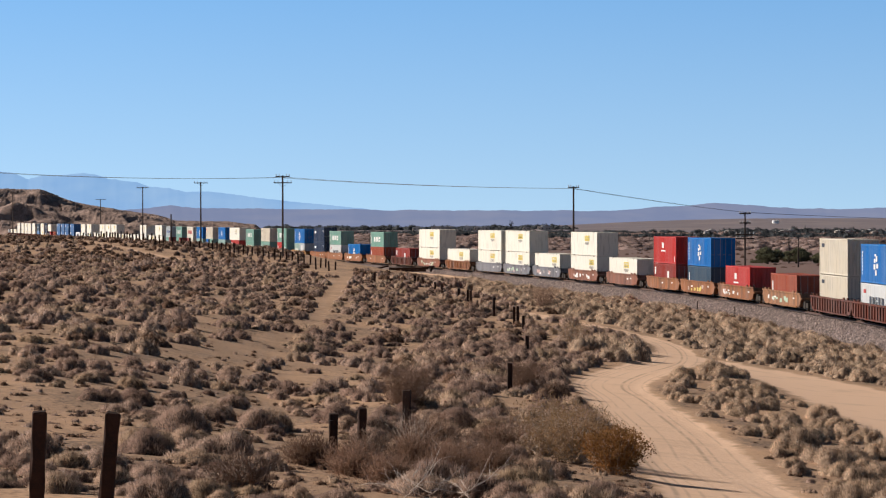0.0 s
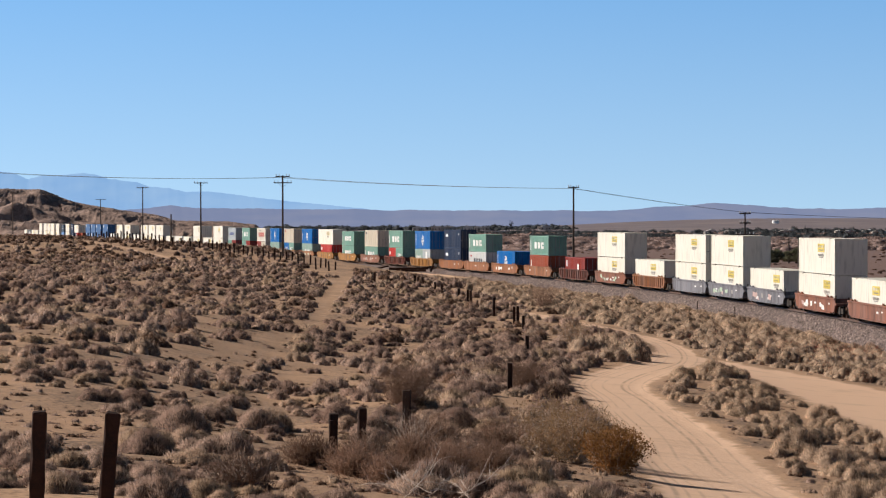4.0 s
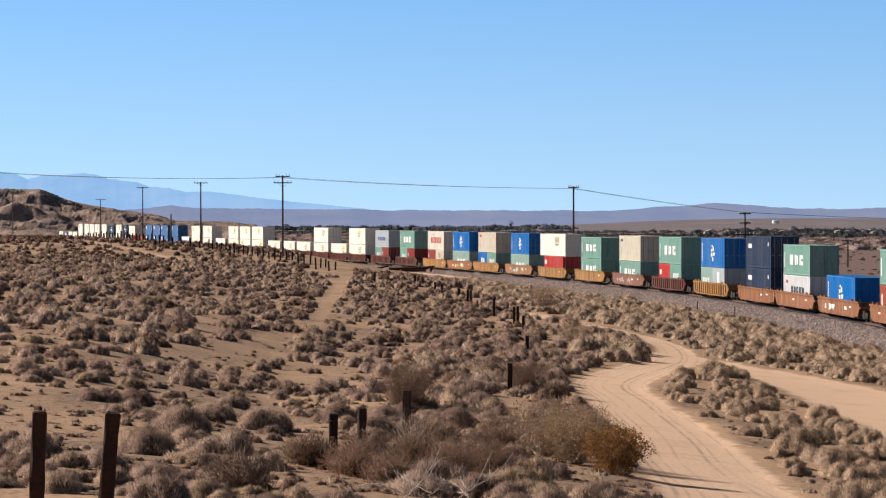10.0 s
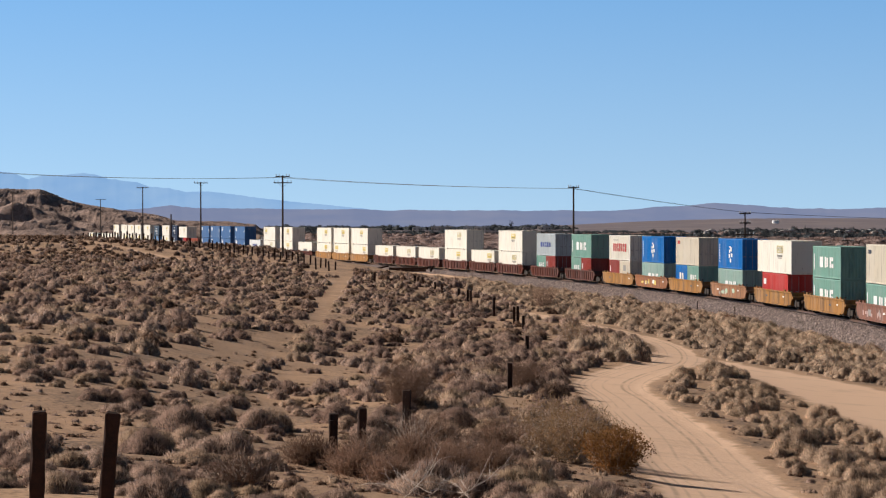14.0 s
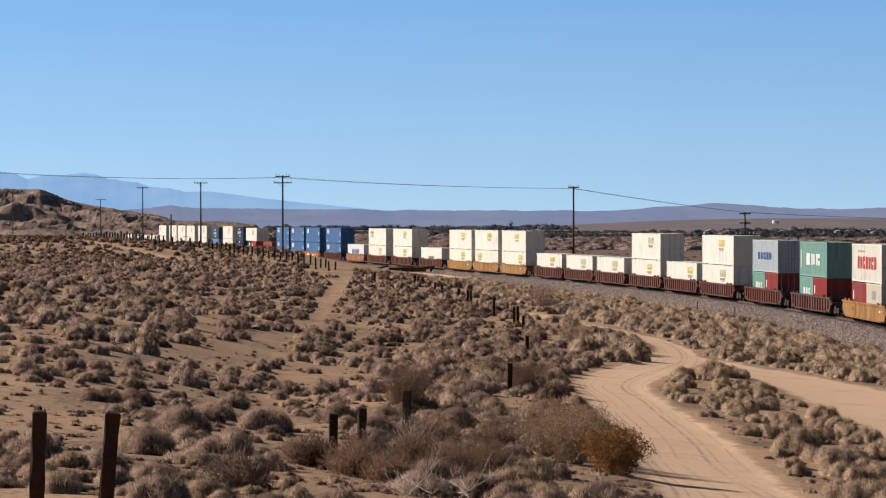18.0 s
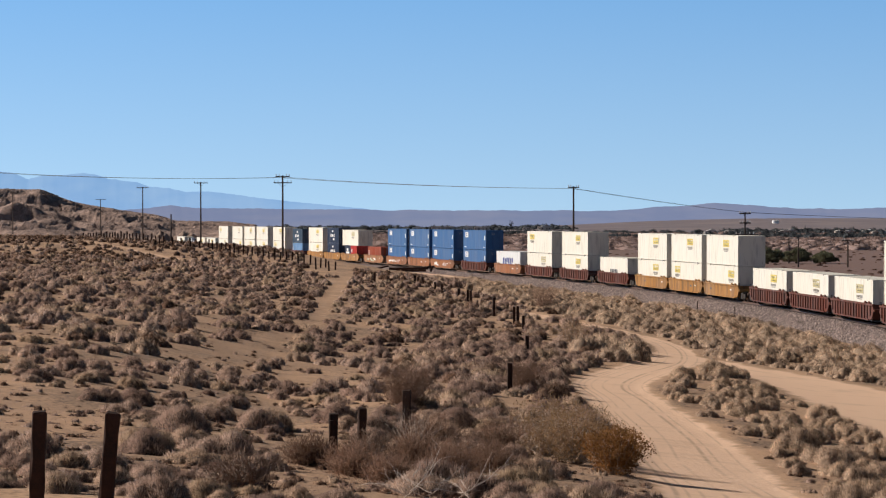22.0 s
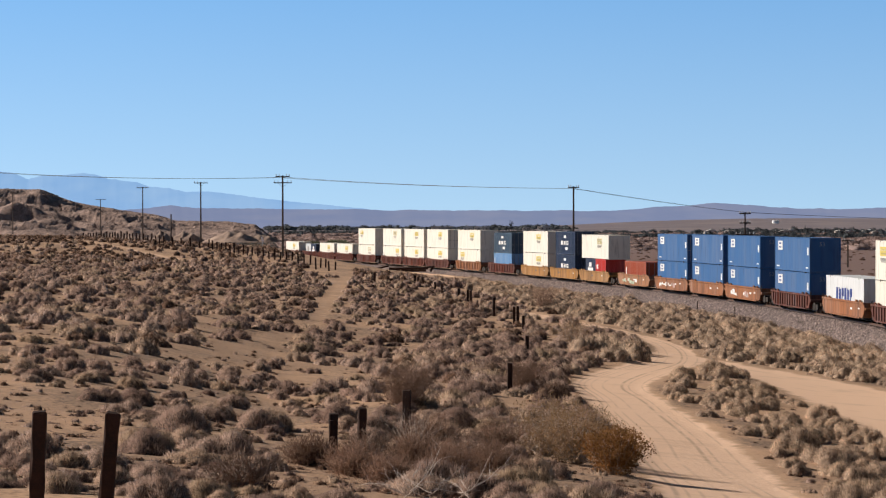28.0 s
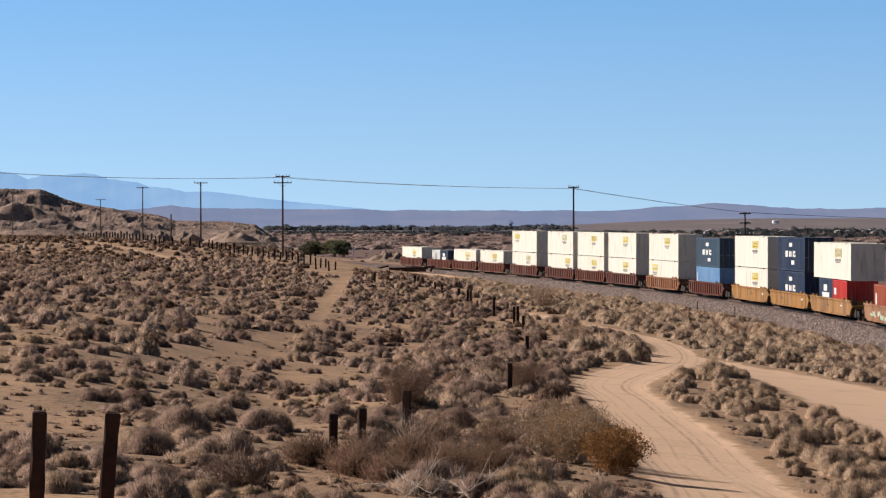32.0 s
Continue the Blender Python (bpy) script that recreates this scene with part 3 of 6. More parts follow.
# ---- plants ----
def tuft_arrays(rng, blades, length, width, core=0.9, tall=0.75, lobes=6, loose=0.22, grain=(10, 4)):
    """A shrub of radius 1 standing on z = 0: a cluster of rounded clumps bristling with thin upswept twigs."""
    turn = rng.uniform(0, 6.28)
    cs, rs = [(0.0, 0.0)], [rng.uniform(0.55, 0.68)]
    for i in range(lobes - 1):
        a, q = turn + 6.28 * i / max(1, lobes - 1) + rng.normal() * 0.3, rng.uniform(0.38, 0.62)
        cs.append((math.cos(a) * q, math.sin(a) * q))
        rs.append(rng.uniform(0.26, 0.50))
    cs, rs = np.array(cs), np.array(rs)
    hs = rs * tall / 0.68 * rng.uniform(0.85, 1.25, lobes)
    hs[1:] *= 1.15
    which = rng.choice(lobes, blades * 2, p=rs ** 2 / (rs ** 2).sum())
    d = rng.normal(size=(blades * 2, 3))
    d[:, 2] = np.abs(d[:, 2]) * 0.9 + 0.05
    d /= np.linalg.norm(d, axis=1)[:, None]
    size = np.stack([rs, rs, hs], 1)
    base = d * size[which] * rng.uniform(0.88, 1.05, len(d))[:, None]
    base[:, :2] += cs[which]
    inside = np.zeros(len(d), bool)
    for i in range(lobes):
        e = (base - np.array([cs[i, 0], cs[i, 1], 0])) / size[i]
        inside |= (which != i) & ((e ** 2).sum(1) < 0.8)
    ok = np.flatnonzero(~inside)[:blades]
    d, base = d[ok], base[ok]
    k = len(ok)
    aim = d * 0.85 + np.array([0, 0, 0.75]) + rng.normal(size=(k, 3)) * loose
    aim /= np.linalg.norm(aim, axis=1)[:, None]
    ln = length * rng.uniform(0.5, 1.35, k)
    sidev = np.cross(aim, rng.normal(size=(k, 3)))
    sidev /= np.linalg.norm(sidev, axis=1)[:, None] + 1e-6
    w = width * rng.uniform(0.6, 1.4, k)
    root = base - aim * (ln * 0.5)[:, None]
    tip = base + aim * (ln * 0.5)[:, None]
    v = np.stack([root - sidev * w[:, None] / 2, root + sidev * w[:, None] / 2, tip], 1).reshape(-1, 3)
    v[:, 2] = np.maximum(v[:, 2], 0.0)
    f = np.arange(len(v)).reshape(-1, 3)
    nb = np.repeat(d + rng.normal(size=d.shape) * 0.18 + np.array([0, 0, 0.1]), 3, axis=0)
    if not core:
        return v, f, len(f), nb
    nu, nv = grain
    V, F, N, off = [v], [f], [nb], len(v)
    for i in range(lobes):
        th = 6.283 * (np.arange(nu)[None, :] + 0.5 * (np.arange(nv)[:, None] % 2)) / nu
        ph = np.broadcast_to(1.5 * np.arange(nv)[:, None] / (nv - 1), th.shape)
        cn = np.stack([np.cos(th) * np.cos(ph), np.sin(th) * np.cos(ph), np.sin(ph)], -1).reshape(-1, 3)
        cv = cn * size[i] * (core * rng.uniform(0.86, 1.06, len(cn)))[:, None]
        cv[:, :2] += cs[i]
        cv[:, 2] -= 0.05
        q = np.arange(nu * nv).reshape(nv, nu)
        nx = np.roll(q, -1, 1)
        F.append(np.concatenate([np.stack([q[:-1], nx[:-1], nx[1:]], -1).reshape(-1, 3), np.stack([q[:-1], nx[1:], q[1:]], -1).reshape(-1, 3)]) + off)
        V.append(cv)
        N.append(cn + rng.normal(size=cn.shape) * 0.12)
        off += len(cv)
    return np.concatenate(V), np.concatenate(F), len(f), np.concatenate(N)


def soft_normals(me, n):
    """Shade the blades of a shrub like the mound that they make up."""
    n = n / (np.linalg.norm(n, axis=1)[:, None] + 1e-9)
    me.polygons.foreach_set("use_smooth", np.ones(len(me.polygons), bool))
    me.normals_split_custom_set_from_vertices(n.astype(np.float32))


def shrub_mesh(name, seed, leaf, blades=1500, length=0.30, width=0.035, body=None, **kw):
    v, f, nf, nrm = tuft_arrays(np.random.RandomState(seed), blades, length, width, **kw)
    me = mesh_np(name, v, f)
    me.materials.append(leaf)
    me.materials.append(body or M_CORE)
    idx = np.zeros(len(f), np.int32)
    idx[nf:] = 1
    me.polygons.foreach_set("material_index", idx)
    soft_normals(me, nrm)
    return me


def scatter(name, spots, leaf, templates, label, category="shrubs", body=None):
    """Many shrubs joined into one mesh: spots are rows of x, y, radius, height factor, turn."""
    if not len(spots):
        return
    V, Fs, I, N, T, off = [], [], [], [], [], 0
    rng = np.random.RandomState(77)
    pick = rng.randint(0, len(templates), len(spots))
    z = ground_z(spots[:, 0], spots[:, 1])
    for k, (tv, tf, nf, tn) in enumerate(templates):
        s = spots[pick == k]
        zz = z[pick == k]
        if not len(s):
            continue
        c, n = np.cos(s[:, 4])[:, None], np.sin(s[:, 4])[:, None]
        x = (tv[None, :, 0] * c - tv[None, :, 1] * n) * s[:, 2:3] + s[:, 0:1]
        y = (tv[None, :, 0] * n + tv[None, :, 1] * c) * s[:, 2:3] + s[:, 1:2]
        h = tv[None, :, 2] * (s[:, 2] * s[:, 3])[:, None] + zz[:, None] - 0.04
        V.append(np.stack([x, y, h], -1).reshape(-1, 3))
        N.append(np.stack([tn[None, :, 0] * c - tn[None, :, 1] * n, tn[None, :, 0] * n + tn[None, :, 1] * c, np.broadcast_to(tn[None, :, 2], x.shape)], -1).reshape(-1, 3))
        Fs.append((tf[None] + len(tv) * np.arange(len(s))[:, None, None]).reshape(-1, 3) + off)
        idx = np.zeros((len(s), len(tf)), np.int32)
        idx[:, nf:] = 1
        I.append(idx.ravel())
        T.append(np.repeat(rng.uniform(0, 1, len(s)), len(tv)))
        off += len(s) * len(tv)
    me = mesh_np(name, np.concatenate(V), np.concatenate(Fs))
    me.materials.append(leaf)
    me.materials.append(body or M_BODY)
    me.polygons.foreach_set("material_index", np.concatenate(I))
    me.attributes.new("tone", "FLOAT", "POINT").data.foreach_set("value", np.concatenate(T).astype(np.float32))
    soft_normals(me, np.concatenate(N))
    return tagged(new(name, me), label, category, kind="stuff")


def thicket(seed, n, ymin, ymax, lo, hi, keep, big, gap):
    """Shrubs strewn over the wedge of land between two distances, no two closer than their radii times gap."""
    rng = np.random.RandomState(seed)
    y = np.sqrt(rng.uniform(ymin ** 2, ymax ** 2, n))
    x = y * rng.uniform(lo, hi, n)
    r = big[0] + (big[1] - big[0]) * rng.beta(1.6, 2.2, n)
    ok = (road_mask(x + r * 0.75, y) < 0.2) & (road_mask(x - r * 0.75, y) < 0.2) & (road_mask(x, y) < 0.15) & (side(x, y) > 4.7) & keep(x, y, rng)
    rows = np.stack([x, y, r, rng.uniform(0.8, 1.2, n), rng.uniform(0, 6.28, n)], 1)[ok]
    taken, out = {}, []
    for row in rows:
        cx, cy = int(row[0] // 2), int(row[1] // 2)
        if all((row[0] - o[0]) ** 2 + (row[1] - o[1]) ** 2 > (gap * (row[2] + o[2])) ** 2 for i in (-1, 0, 1) for j in (-1, 0, 1) for o in taken.get((cx + i, cy + j), ())):
            taken.setdefault((cx, cy), []).append(row)
            out.append(row)
    return np.array(out)


def gold_side(x, y):
    """The strip between the dirt road and the railway, where yellow-brown brush grows thick."""
    lane = np.interp(x, [12.6, 15.1, 18.9, 21.8, 23.5], [172, 170, 164, 156, 140])
    return (y > lane) & (side(x, y) < 26) & (y < 405) & (x > np.interp(y, [0, 130, 170, 210, 240, 330], [9.5, 9.5, 13, 12, 8, 2]))


def island(x, y):
    """The wedge of brush between the two arms of the road."""
    lane = np.interp(x, [12.6, 15.1, 18.9, 21.8, 23.5], [172, 170, 164, 156, 140])
    return (y < lane - 12) & (x > along_x(y) + 0.4)


def along_x(y):
    return np.interp(y, [p[1] for p in ROAD], [p[0] for p in ROAD])


# bare sandy lanes through the scrub: x, y, width
LANES = (((-13.5, 82, 2.2), (-11, 75, 2.8), (-8.3, 64, 3.2), (-7.4, 52, 2.6)), ((-15, 96, 1.0), (-12, 99, 1.2), (-9.9, 113.6, 1.6), (-9.5, 139, 1.6), (-8.4, 166, 1.3)),
         ((-6.5, 99, 0.9), (-4.3, 79.4, 1.2), (-2.7, 60.5, 1.2), (-2.4, 47.3, 0.8)), ((-4.0, 113, 1.4), (-1.2, 118, 1.6), (1.0, 128, 1.2)))


def flat(x, y, rng):
    """The sage flat west of the road, with its open patches and lanes."""
    v = lumps(x, y, 24, 52) + 0.6 * lumps(x, y, 8, 53)
    ok = (v < rng.uniform(0.35, 1.5, len(x))) & (x < np.interp(y, [0, 130, 170, 210, 240, 330], [9.5, 9.5, 13, 12, 8, 2])) & ~island(x, y)
    for lane in LANES:
        ok &= along(x, y, lane)[0] > rng.uniform(0.7, 1.3, len(x))
    return ok


FENCE_STRIP = ((-14, 385, 4), (-18.5, 411, 3), (-28.1, 434, 2.4), (-36.2, 455, 2.4), (-44.0, 464, 2.4), (-50, 480, 3), (-72, 560, 4))


def build_scrub():
    near = np.concatenate([thicket(1, 820, 44, 112, -0.168, 0.168, flat, (0.16, 0.82), 0.6), thicket(9, 110, 36.5, 46, -0.168, 0.06, flat, (0.18, 0.55), 0.6), thicket(11, 150, 74, 112, 0.0, 0.05, flat, (0.35, 0.95), 0.6), thicket(12, 90, 45, 75, -0.025, 0.03, flat, (0.3, 0.7), 0.6)])
    for px, py in ((-4.6, 33.7), (-4.0, 35.2), (-2.2, 59.1), (-1.8, 65.3), (-0.9, 71.5), (2.6, 114.8), (4.4, 153.9)):
        hides = (np.abs(near[:, 0] / near[:, 1] - px / py) < 0.004 + 0.9 * near[:, 2] / near[:, 1]) & (near[:, 1] < py + 0.5) & (near[:, 1] > py - 16)
        near = near[~(hides & (near[:, 2] > 0.22))]
    rng = np.random.RandomState(19)
    # the tangle of dry stalks round the old posts, and the creosote beside the road
    near = near[~((near[:, 0] > -2.7) & (near[:, 0] < 1.7) & (near[:, 1] < 66) & (near[:, 1] > 47) & (rng.uniform(0, 1, len(near)) < 0.25))]
    near = near[~((near[:, 0] > 1.6) & (near[:, 0] < 4.8) & (near[:, 1] > 53) & (near[:, 1] < 74))]
    near = np.concatenate([near, np.array([(2.75, 51.0, 0.62, 1.0, 1.0), (2.2, 60.5, 0.5, 1.0, 2.0), (1.5, 62.0, 0.55, 1.1, 4.0), (3.3, 84.5, 0.62, 1.0, 0.4), (2.4, 79.0, 0.7, 1.1, 2.4)])])
    near = near[~((near[:, 0] > -1.0) & (near[:, 0] < 0.7) & (near[:, 1] < 44.5))]
    near = near[np.argsort(near[:, 1])]
    isle = thicket(7, 560, 60, 165, 0.04, 0.168, lambda x, y, g: island(x, y) & (lumps(x, y, 9, 54) < g.uniform(0.2, 1.4, len(x))), (0.35, 1.0), 0.66)
    isle = isle[np.argsort(isle[:, 1])]
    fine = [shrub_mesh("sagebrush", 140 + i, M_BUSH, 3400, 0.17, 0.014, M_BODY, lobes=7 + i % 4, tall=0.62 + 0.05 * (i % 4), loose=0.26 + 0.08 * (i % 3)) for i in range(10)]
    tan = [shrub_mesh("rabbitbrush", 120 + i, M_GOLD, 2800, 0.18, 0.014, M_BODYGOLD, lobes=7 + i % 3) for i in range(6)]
    rest = []
    for rows, meshes, name, label, group, limit in ((near, fine, "sagebrush", "grey-brown rounded sagebrush on sandy ground", "desert shrubs", 300), (isle, tan, "rabbitbrush", "straw-coloured dense rabbitbrush between two dirt roads", "roadside brush", 110)):
        for i, (x, y, r, h, a) in enumerate(rows[:limit]):
            ob = new(name, meshes[(i * 7 + int(a * 9)) % len(meshes)])
            ob.matrix_basis = Matrix.LocRotScale((x, y, gz(x, y) - 0.04), Euler((0, 0, a)), (r * 1.08, r, r * h))
            tagged(ob, label, "shrub", group)
        rest.append(rows[limit:])
    near_t = [tuft_arrays(np.random.RandomState(260 + i), 850, 0.21, 0.028, lobes=6 + i % 3, grain=(7, 3)) for i in range(10)]
    mid_t = [tuft_arrays(np.random.RandomState(200 + i), 560, 0.17, 0.024, core=0.92, loose=0.34, lobes=6 + i % 2, grain=(7, 3), tall=0.65 + 0.05 * (i % 4)) for i in range(10)]
    gold_t = [tuft_arrays(np.random.RandomState(240 + i), 720, 0.17, 0.024, core=0.93, lobes=7 + i % 3, grain=(7, 3), tall=0.7 + 0.06 * (i % 3), loose=0.35) for i in range(10)]
    far_t = [tuft_arrays(np.random.RandomState(220 + i), 64, 0.22, 0.085, lobes=3, grain=(7, 3)) for i in range(10)]
    mid = np.concatenate([thicket(3, 2700, 112, 285, -0.168, 0.11, flat, (0.3, 1.05), 0.6), thicket(13, 260, 112, 185, -0.012, 0.06, flat, (0.5, 1.15), 0.62)])
    verge = np.array([(10.4, 160, 1.1, 1.1, 1), (11.2, 169, 1.1, 1.1, 2), (9.0, 157, 1.2, 1.0, 3), (9.9, 167, 1.3, 1.1, 5), (8.2, 166, 1.3, 1.1, 6), (9.6, 176, 1.2, 1.1, 0.5), (4.7, 123, 0.8, 1.0, 1.5), (5.0, 131, 0.8, 1.0, 2.5), (5.8, 141, 0.9, 1.0, 3.5), (7.3, 150, 0.9, 1.0, 4.5)])
    brownish = lumps(mid[:, 0], mid[:, 1], 14, 71) + rng.normal(size=len(mid)) * 0.5 > 1.0
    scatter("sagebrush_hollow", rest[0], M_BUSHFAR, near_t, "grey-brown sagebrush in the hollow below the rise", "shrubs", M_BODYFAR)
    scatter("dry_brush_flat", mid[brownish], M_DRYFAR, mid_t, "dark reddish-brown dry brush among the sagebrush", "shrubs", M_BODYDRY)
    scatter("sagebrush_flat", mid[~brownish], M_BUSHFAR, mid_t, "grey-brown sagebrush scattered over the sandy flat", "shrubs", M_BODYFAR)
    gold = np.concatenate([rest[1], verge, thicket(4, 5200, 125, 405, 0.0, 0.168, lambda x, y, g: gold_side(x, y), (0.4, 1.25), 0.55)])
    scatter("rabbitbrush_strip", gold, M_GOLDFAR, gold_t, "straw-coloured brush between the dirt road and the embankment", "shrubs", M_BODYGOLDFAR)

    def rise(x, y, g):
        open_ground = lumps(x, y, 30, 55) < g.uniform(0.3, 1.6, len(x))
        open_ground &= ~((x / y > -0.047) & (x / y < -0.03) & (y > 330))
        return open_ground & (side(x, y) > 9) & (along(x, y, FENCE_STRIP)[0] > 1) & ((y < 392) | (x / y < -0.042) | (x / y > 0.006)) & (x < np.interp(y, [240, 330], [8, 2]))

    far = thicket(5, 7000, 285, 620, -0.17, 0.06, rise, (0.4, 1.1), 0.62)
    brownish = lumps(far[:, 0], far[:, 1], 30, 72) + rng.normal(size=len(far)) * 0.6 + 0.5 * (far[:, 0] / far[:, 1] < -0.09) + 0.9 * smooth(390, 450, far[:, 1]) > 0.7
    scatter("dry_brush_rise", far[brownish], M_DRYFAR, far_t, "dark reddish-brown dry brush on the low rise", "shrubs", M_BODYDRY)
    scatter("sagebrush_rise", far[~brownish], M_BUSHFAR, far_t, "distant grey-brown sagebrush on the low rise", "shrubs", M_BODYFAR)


build_scrub()


def dry_grass():
    """Straw tufts, seedling shrubs and shed twigs between the shrubs."""
    rng = np.random.RandomState(63)
    t = [tuft_arrays(np.random.RandomState(400 + i), 14, 0.9, 0.06, core=False, loose=0.6) for i in range(6)]
    small = [tuft_arrays(np.random.RandomState(430 + i), 60, 0.4, 0.07, lobes=3, grain=(6, 3)) for i in range(6)]
    for name, n, leaf, body, shapes, size, label in (("dry_grass", 15000, M_BUSHFAR, M_BODYFAR, t, (0.06, 0.15), "dry straw tufts on the sand"), ("shed_twigs", 12000, M_DRYFAR, M_BODYDRY, t, (0.07, 0.16), "dark shed twigs and dead weeds on the sand"),
                                                     ("seedling_brush", 4200, M_DRYFAR, M_BODYDRY, small, (0.10, 0.26), "small brown dead shrublets on the sand"), ("seedling_sage", 3000, M_BUSHFAR, M_BODYFAR, small, (0.10, 0.28), "small grey sage seedlings on the sand")):
        y = 37 * (330 / 37) ** rng.uniform(0, 1, n)
        x = y * rng.uniform(-0.168, 0.168, n)
        ok = (road_mask(x, y) < 0.2) & (side(x, y) > 4.5) & (lumps(x, y, 10, 64) > rng.uniform(-1.6, 0.5, n)) & ((y < 210) | (x < 4))
        rows = np.stack([x, y, rng.uniform(*size, n), rng.uniform(0.4, 1.0, n), rng.uniform(0, 6.28, n)], 1)[ok]
        scatter(name, rows, leaf, shapes, label, "grass" if shapes is t else "shrubs", body)


dry_grass()


def tubes(name, rows):
    """Thin tapering four-sided stems, all in one mesh: rows of both ends and both radii."""
    a, b = np.array([tuple(r[0]) for r in rows]), np.array([tuple(r[1]) for r in rows])
    d = b - a
    d /= np.linalg.norm(d, axis=1)[:, None]
    u = np.cross(d, np.array([0.31, 0.87, 0.38]))
    u /= np.linalg.norm(u, axis=1)[:, None]
    w = np.cross(d, u)
    ring = []
    for k in range(4):
        t = k * math.pi / 2
        ring.append(u * math.cos(t) + w * math.sin(t))
    ring = np.stack(ring, 1)
    ra, rb = np.array([r[2] for r in rows])[:, None, None], np.array([r[3] for r in rows])[:, None, None]
    v = np.concatenate([a[:, None] + ring * ra, b[:, None] + ring * rb], 1)
    f = np.array([(k, (k + 1) % 4, 4 + (k + 1) % 4, 4 + k) for k in range(4)] + [(4, 5, 6, 7), (3, 2, 1, 0)])
    return mesh_np(name, v.reshape(-1, 3), (f[None] + 8 * np.arange(len(rows))[:, None, None]).reshape(-1, 4))


def twiggy(name, x, y, r, h, seed, leaf, label, twigs=60, leaves=900, wild=1.0, wood=None, sliver=(0.09, 0.005)):
    """An open desert bush: a fan of bare branching stems with small leaves towards the tips."""
    rng = np.random.RandomState(seed)
    root = new(name)
    root.location = (x, y, gz(x, y) - 0.03)
    tagged(root, label, "bush")
    rows = []
    tips = []
    for _ in range(twigs):
        a, lean = rng.uniform(0, 6.28), rng.uniform(0.1, 1.0) * wild
        d = Vector((math.cos(a) * lean, math.sin(a) * lean, 1.0)).normalized()
        p, w = Vector((math.cos(a), math.sin(a), 0)) * r * 0.12 * rng.rand(), 0.010 * (0.5 + 0.5 * wild)
        ln = h * rng.uniform(0.75, 1.05) / 3
        for seg in range(3):
            d = (d + Vector(rng.normal(size=3) * 0.16 * wild) + Vector((0, 0, 0.05))).normalized()
            q = p + d * ln
            rows.append((p.copy(), q.copy(), w, w * 0.65))
            for _b in range(2):
                e = (d + Vector(rng.normal(size=3) * 0.5)).normalized()
                rows.append((q.copy(), q + e * ln * 0.6, w * 0.5, w * 0.2))
                tips.append(q + e * ln * 0.6)
            p, w = q, w * 0.65
    part("branchwork", tubes("branchwork", rows), wood or (M_DEAD if leaf is not M_RUDDY else M_STALK), root, "bare stems")
    if leaves:
        c = np.array([tuple(t) for t in tips])[rng.randint(0, len(tips), leaves)] + rng.normal(size=(leaves, 3)) * 0.09 * r
        grow = c * np.array([0.7, 0.7, 0.2]) / r + np.array([0, 0, 0.6]) + rng.normal(size=(leaves, 3)) * 0.45
        grow *= (sliver[0] * rng.uniform(0.5, 1.4, leaves) / np.linalg.norm(grow, axis=1))[:, None]
        wide = np.cross(grow, rng.normal(size=(leaves, 3)))
        wide *= (sliver[1] / (np.linalg.norm(wide, axis=1) + 1e-6))[:, None]
        v = np.stack([c - wide, c + wide, c + grow], 1).reshape(-1, 3)
        v[:, 2] = np.maximum(v[:, 2], 0.02)
        me = mesh_np("foliage", v, np.arange(len(v)).reshape(-1, 3))
        part("foliage", me, leaf, root)


for k, (x, y, r, h, lf, leaf, hue) in enumerate(((3.78, 65.3, 0.75, 0.88, 24000, M_RUST, "rust-brown leafy"), (3.2, 70.5, 0.8, 1.2, 14000, M_OLIVE, "olive-brown open"), (2.55, 72.5, 0.8, 1.3, 9000, M_OLIVE, "olive-brown sparse"))):
    twiggy("creosote_bush", x, y, r, h, 1 + 31 * k, leaf, hue + " creosote bush beside a dirt road", 110, lf // 2, 1.25, None, (0.042, 0.018))
for k, (x, y, r, h) in enumerate(((-2.45, 54.0, 0.8, 0.45), (-1.5, 57.0, 0.9, 0.5), (-1.6, 52.0, 0.8, 0.5), (-0.6, 58.5, 0.9, 0.55), (0.5, 60.5, 0.9, 0.55), (0.1, 55.5, 0.9, 0.5), (1.0, 57.0, 0.8, 0.5),
                                  (-0.5, 62.0, 0.9, 0.5), (-0.3, 70.0, 1.0, 0.7), (1.3, 70.5, 0.9, 0.7), (-3.0, 43.5, 0.6, 0.5), (-0.9, 49.0, 0.7, 0.42))):
    grey = k % 3 == 1
    twiggy("dry_bush", x, y, r, h, 40 + k, M_STALK if grey else M_RUDDY, ("grey-brown" if grey else "reddish-brown") + " dry twiggy bush among sagebrush and old posts", 110, 2600, 1.9, None, (0.15, 0.006))
twiggy("tall_bush", 8.4, 243.0, 1.3, 1.75, 14, M_RUDDY, "tall brown bare bush below the railway embankment", 90, 9000)
twiggy("bare_bush", -0.5, 45.5, 1.0, 0.62, 5, M_DEAD, "bleached bare-twigged bush on sandy ground", 9, 0, 1.8, M_BLEACHED)
twiggy("bare_bush", 0.35, 46.0, 0.9, 0.55, 12, M_DEAD, "bleached sprawling bush of bare pale twigs", 9, 0, 2.0, M_BLEACHED)
twiggy("bare_bush", -0.7, 66.0, 1.2, 0.9, 15, M_DEAD, "grey bare-twigged bush behind a fence post", 60, 0, 1.5)


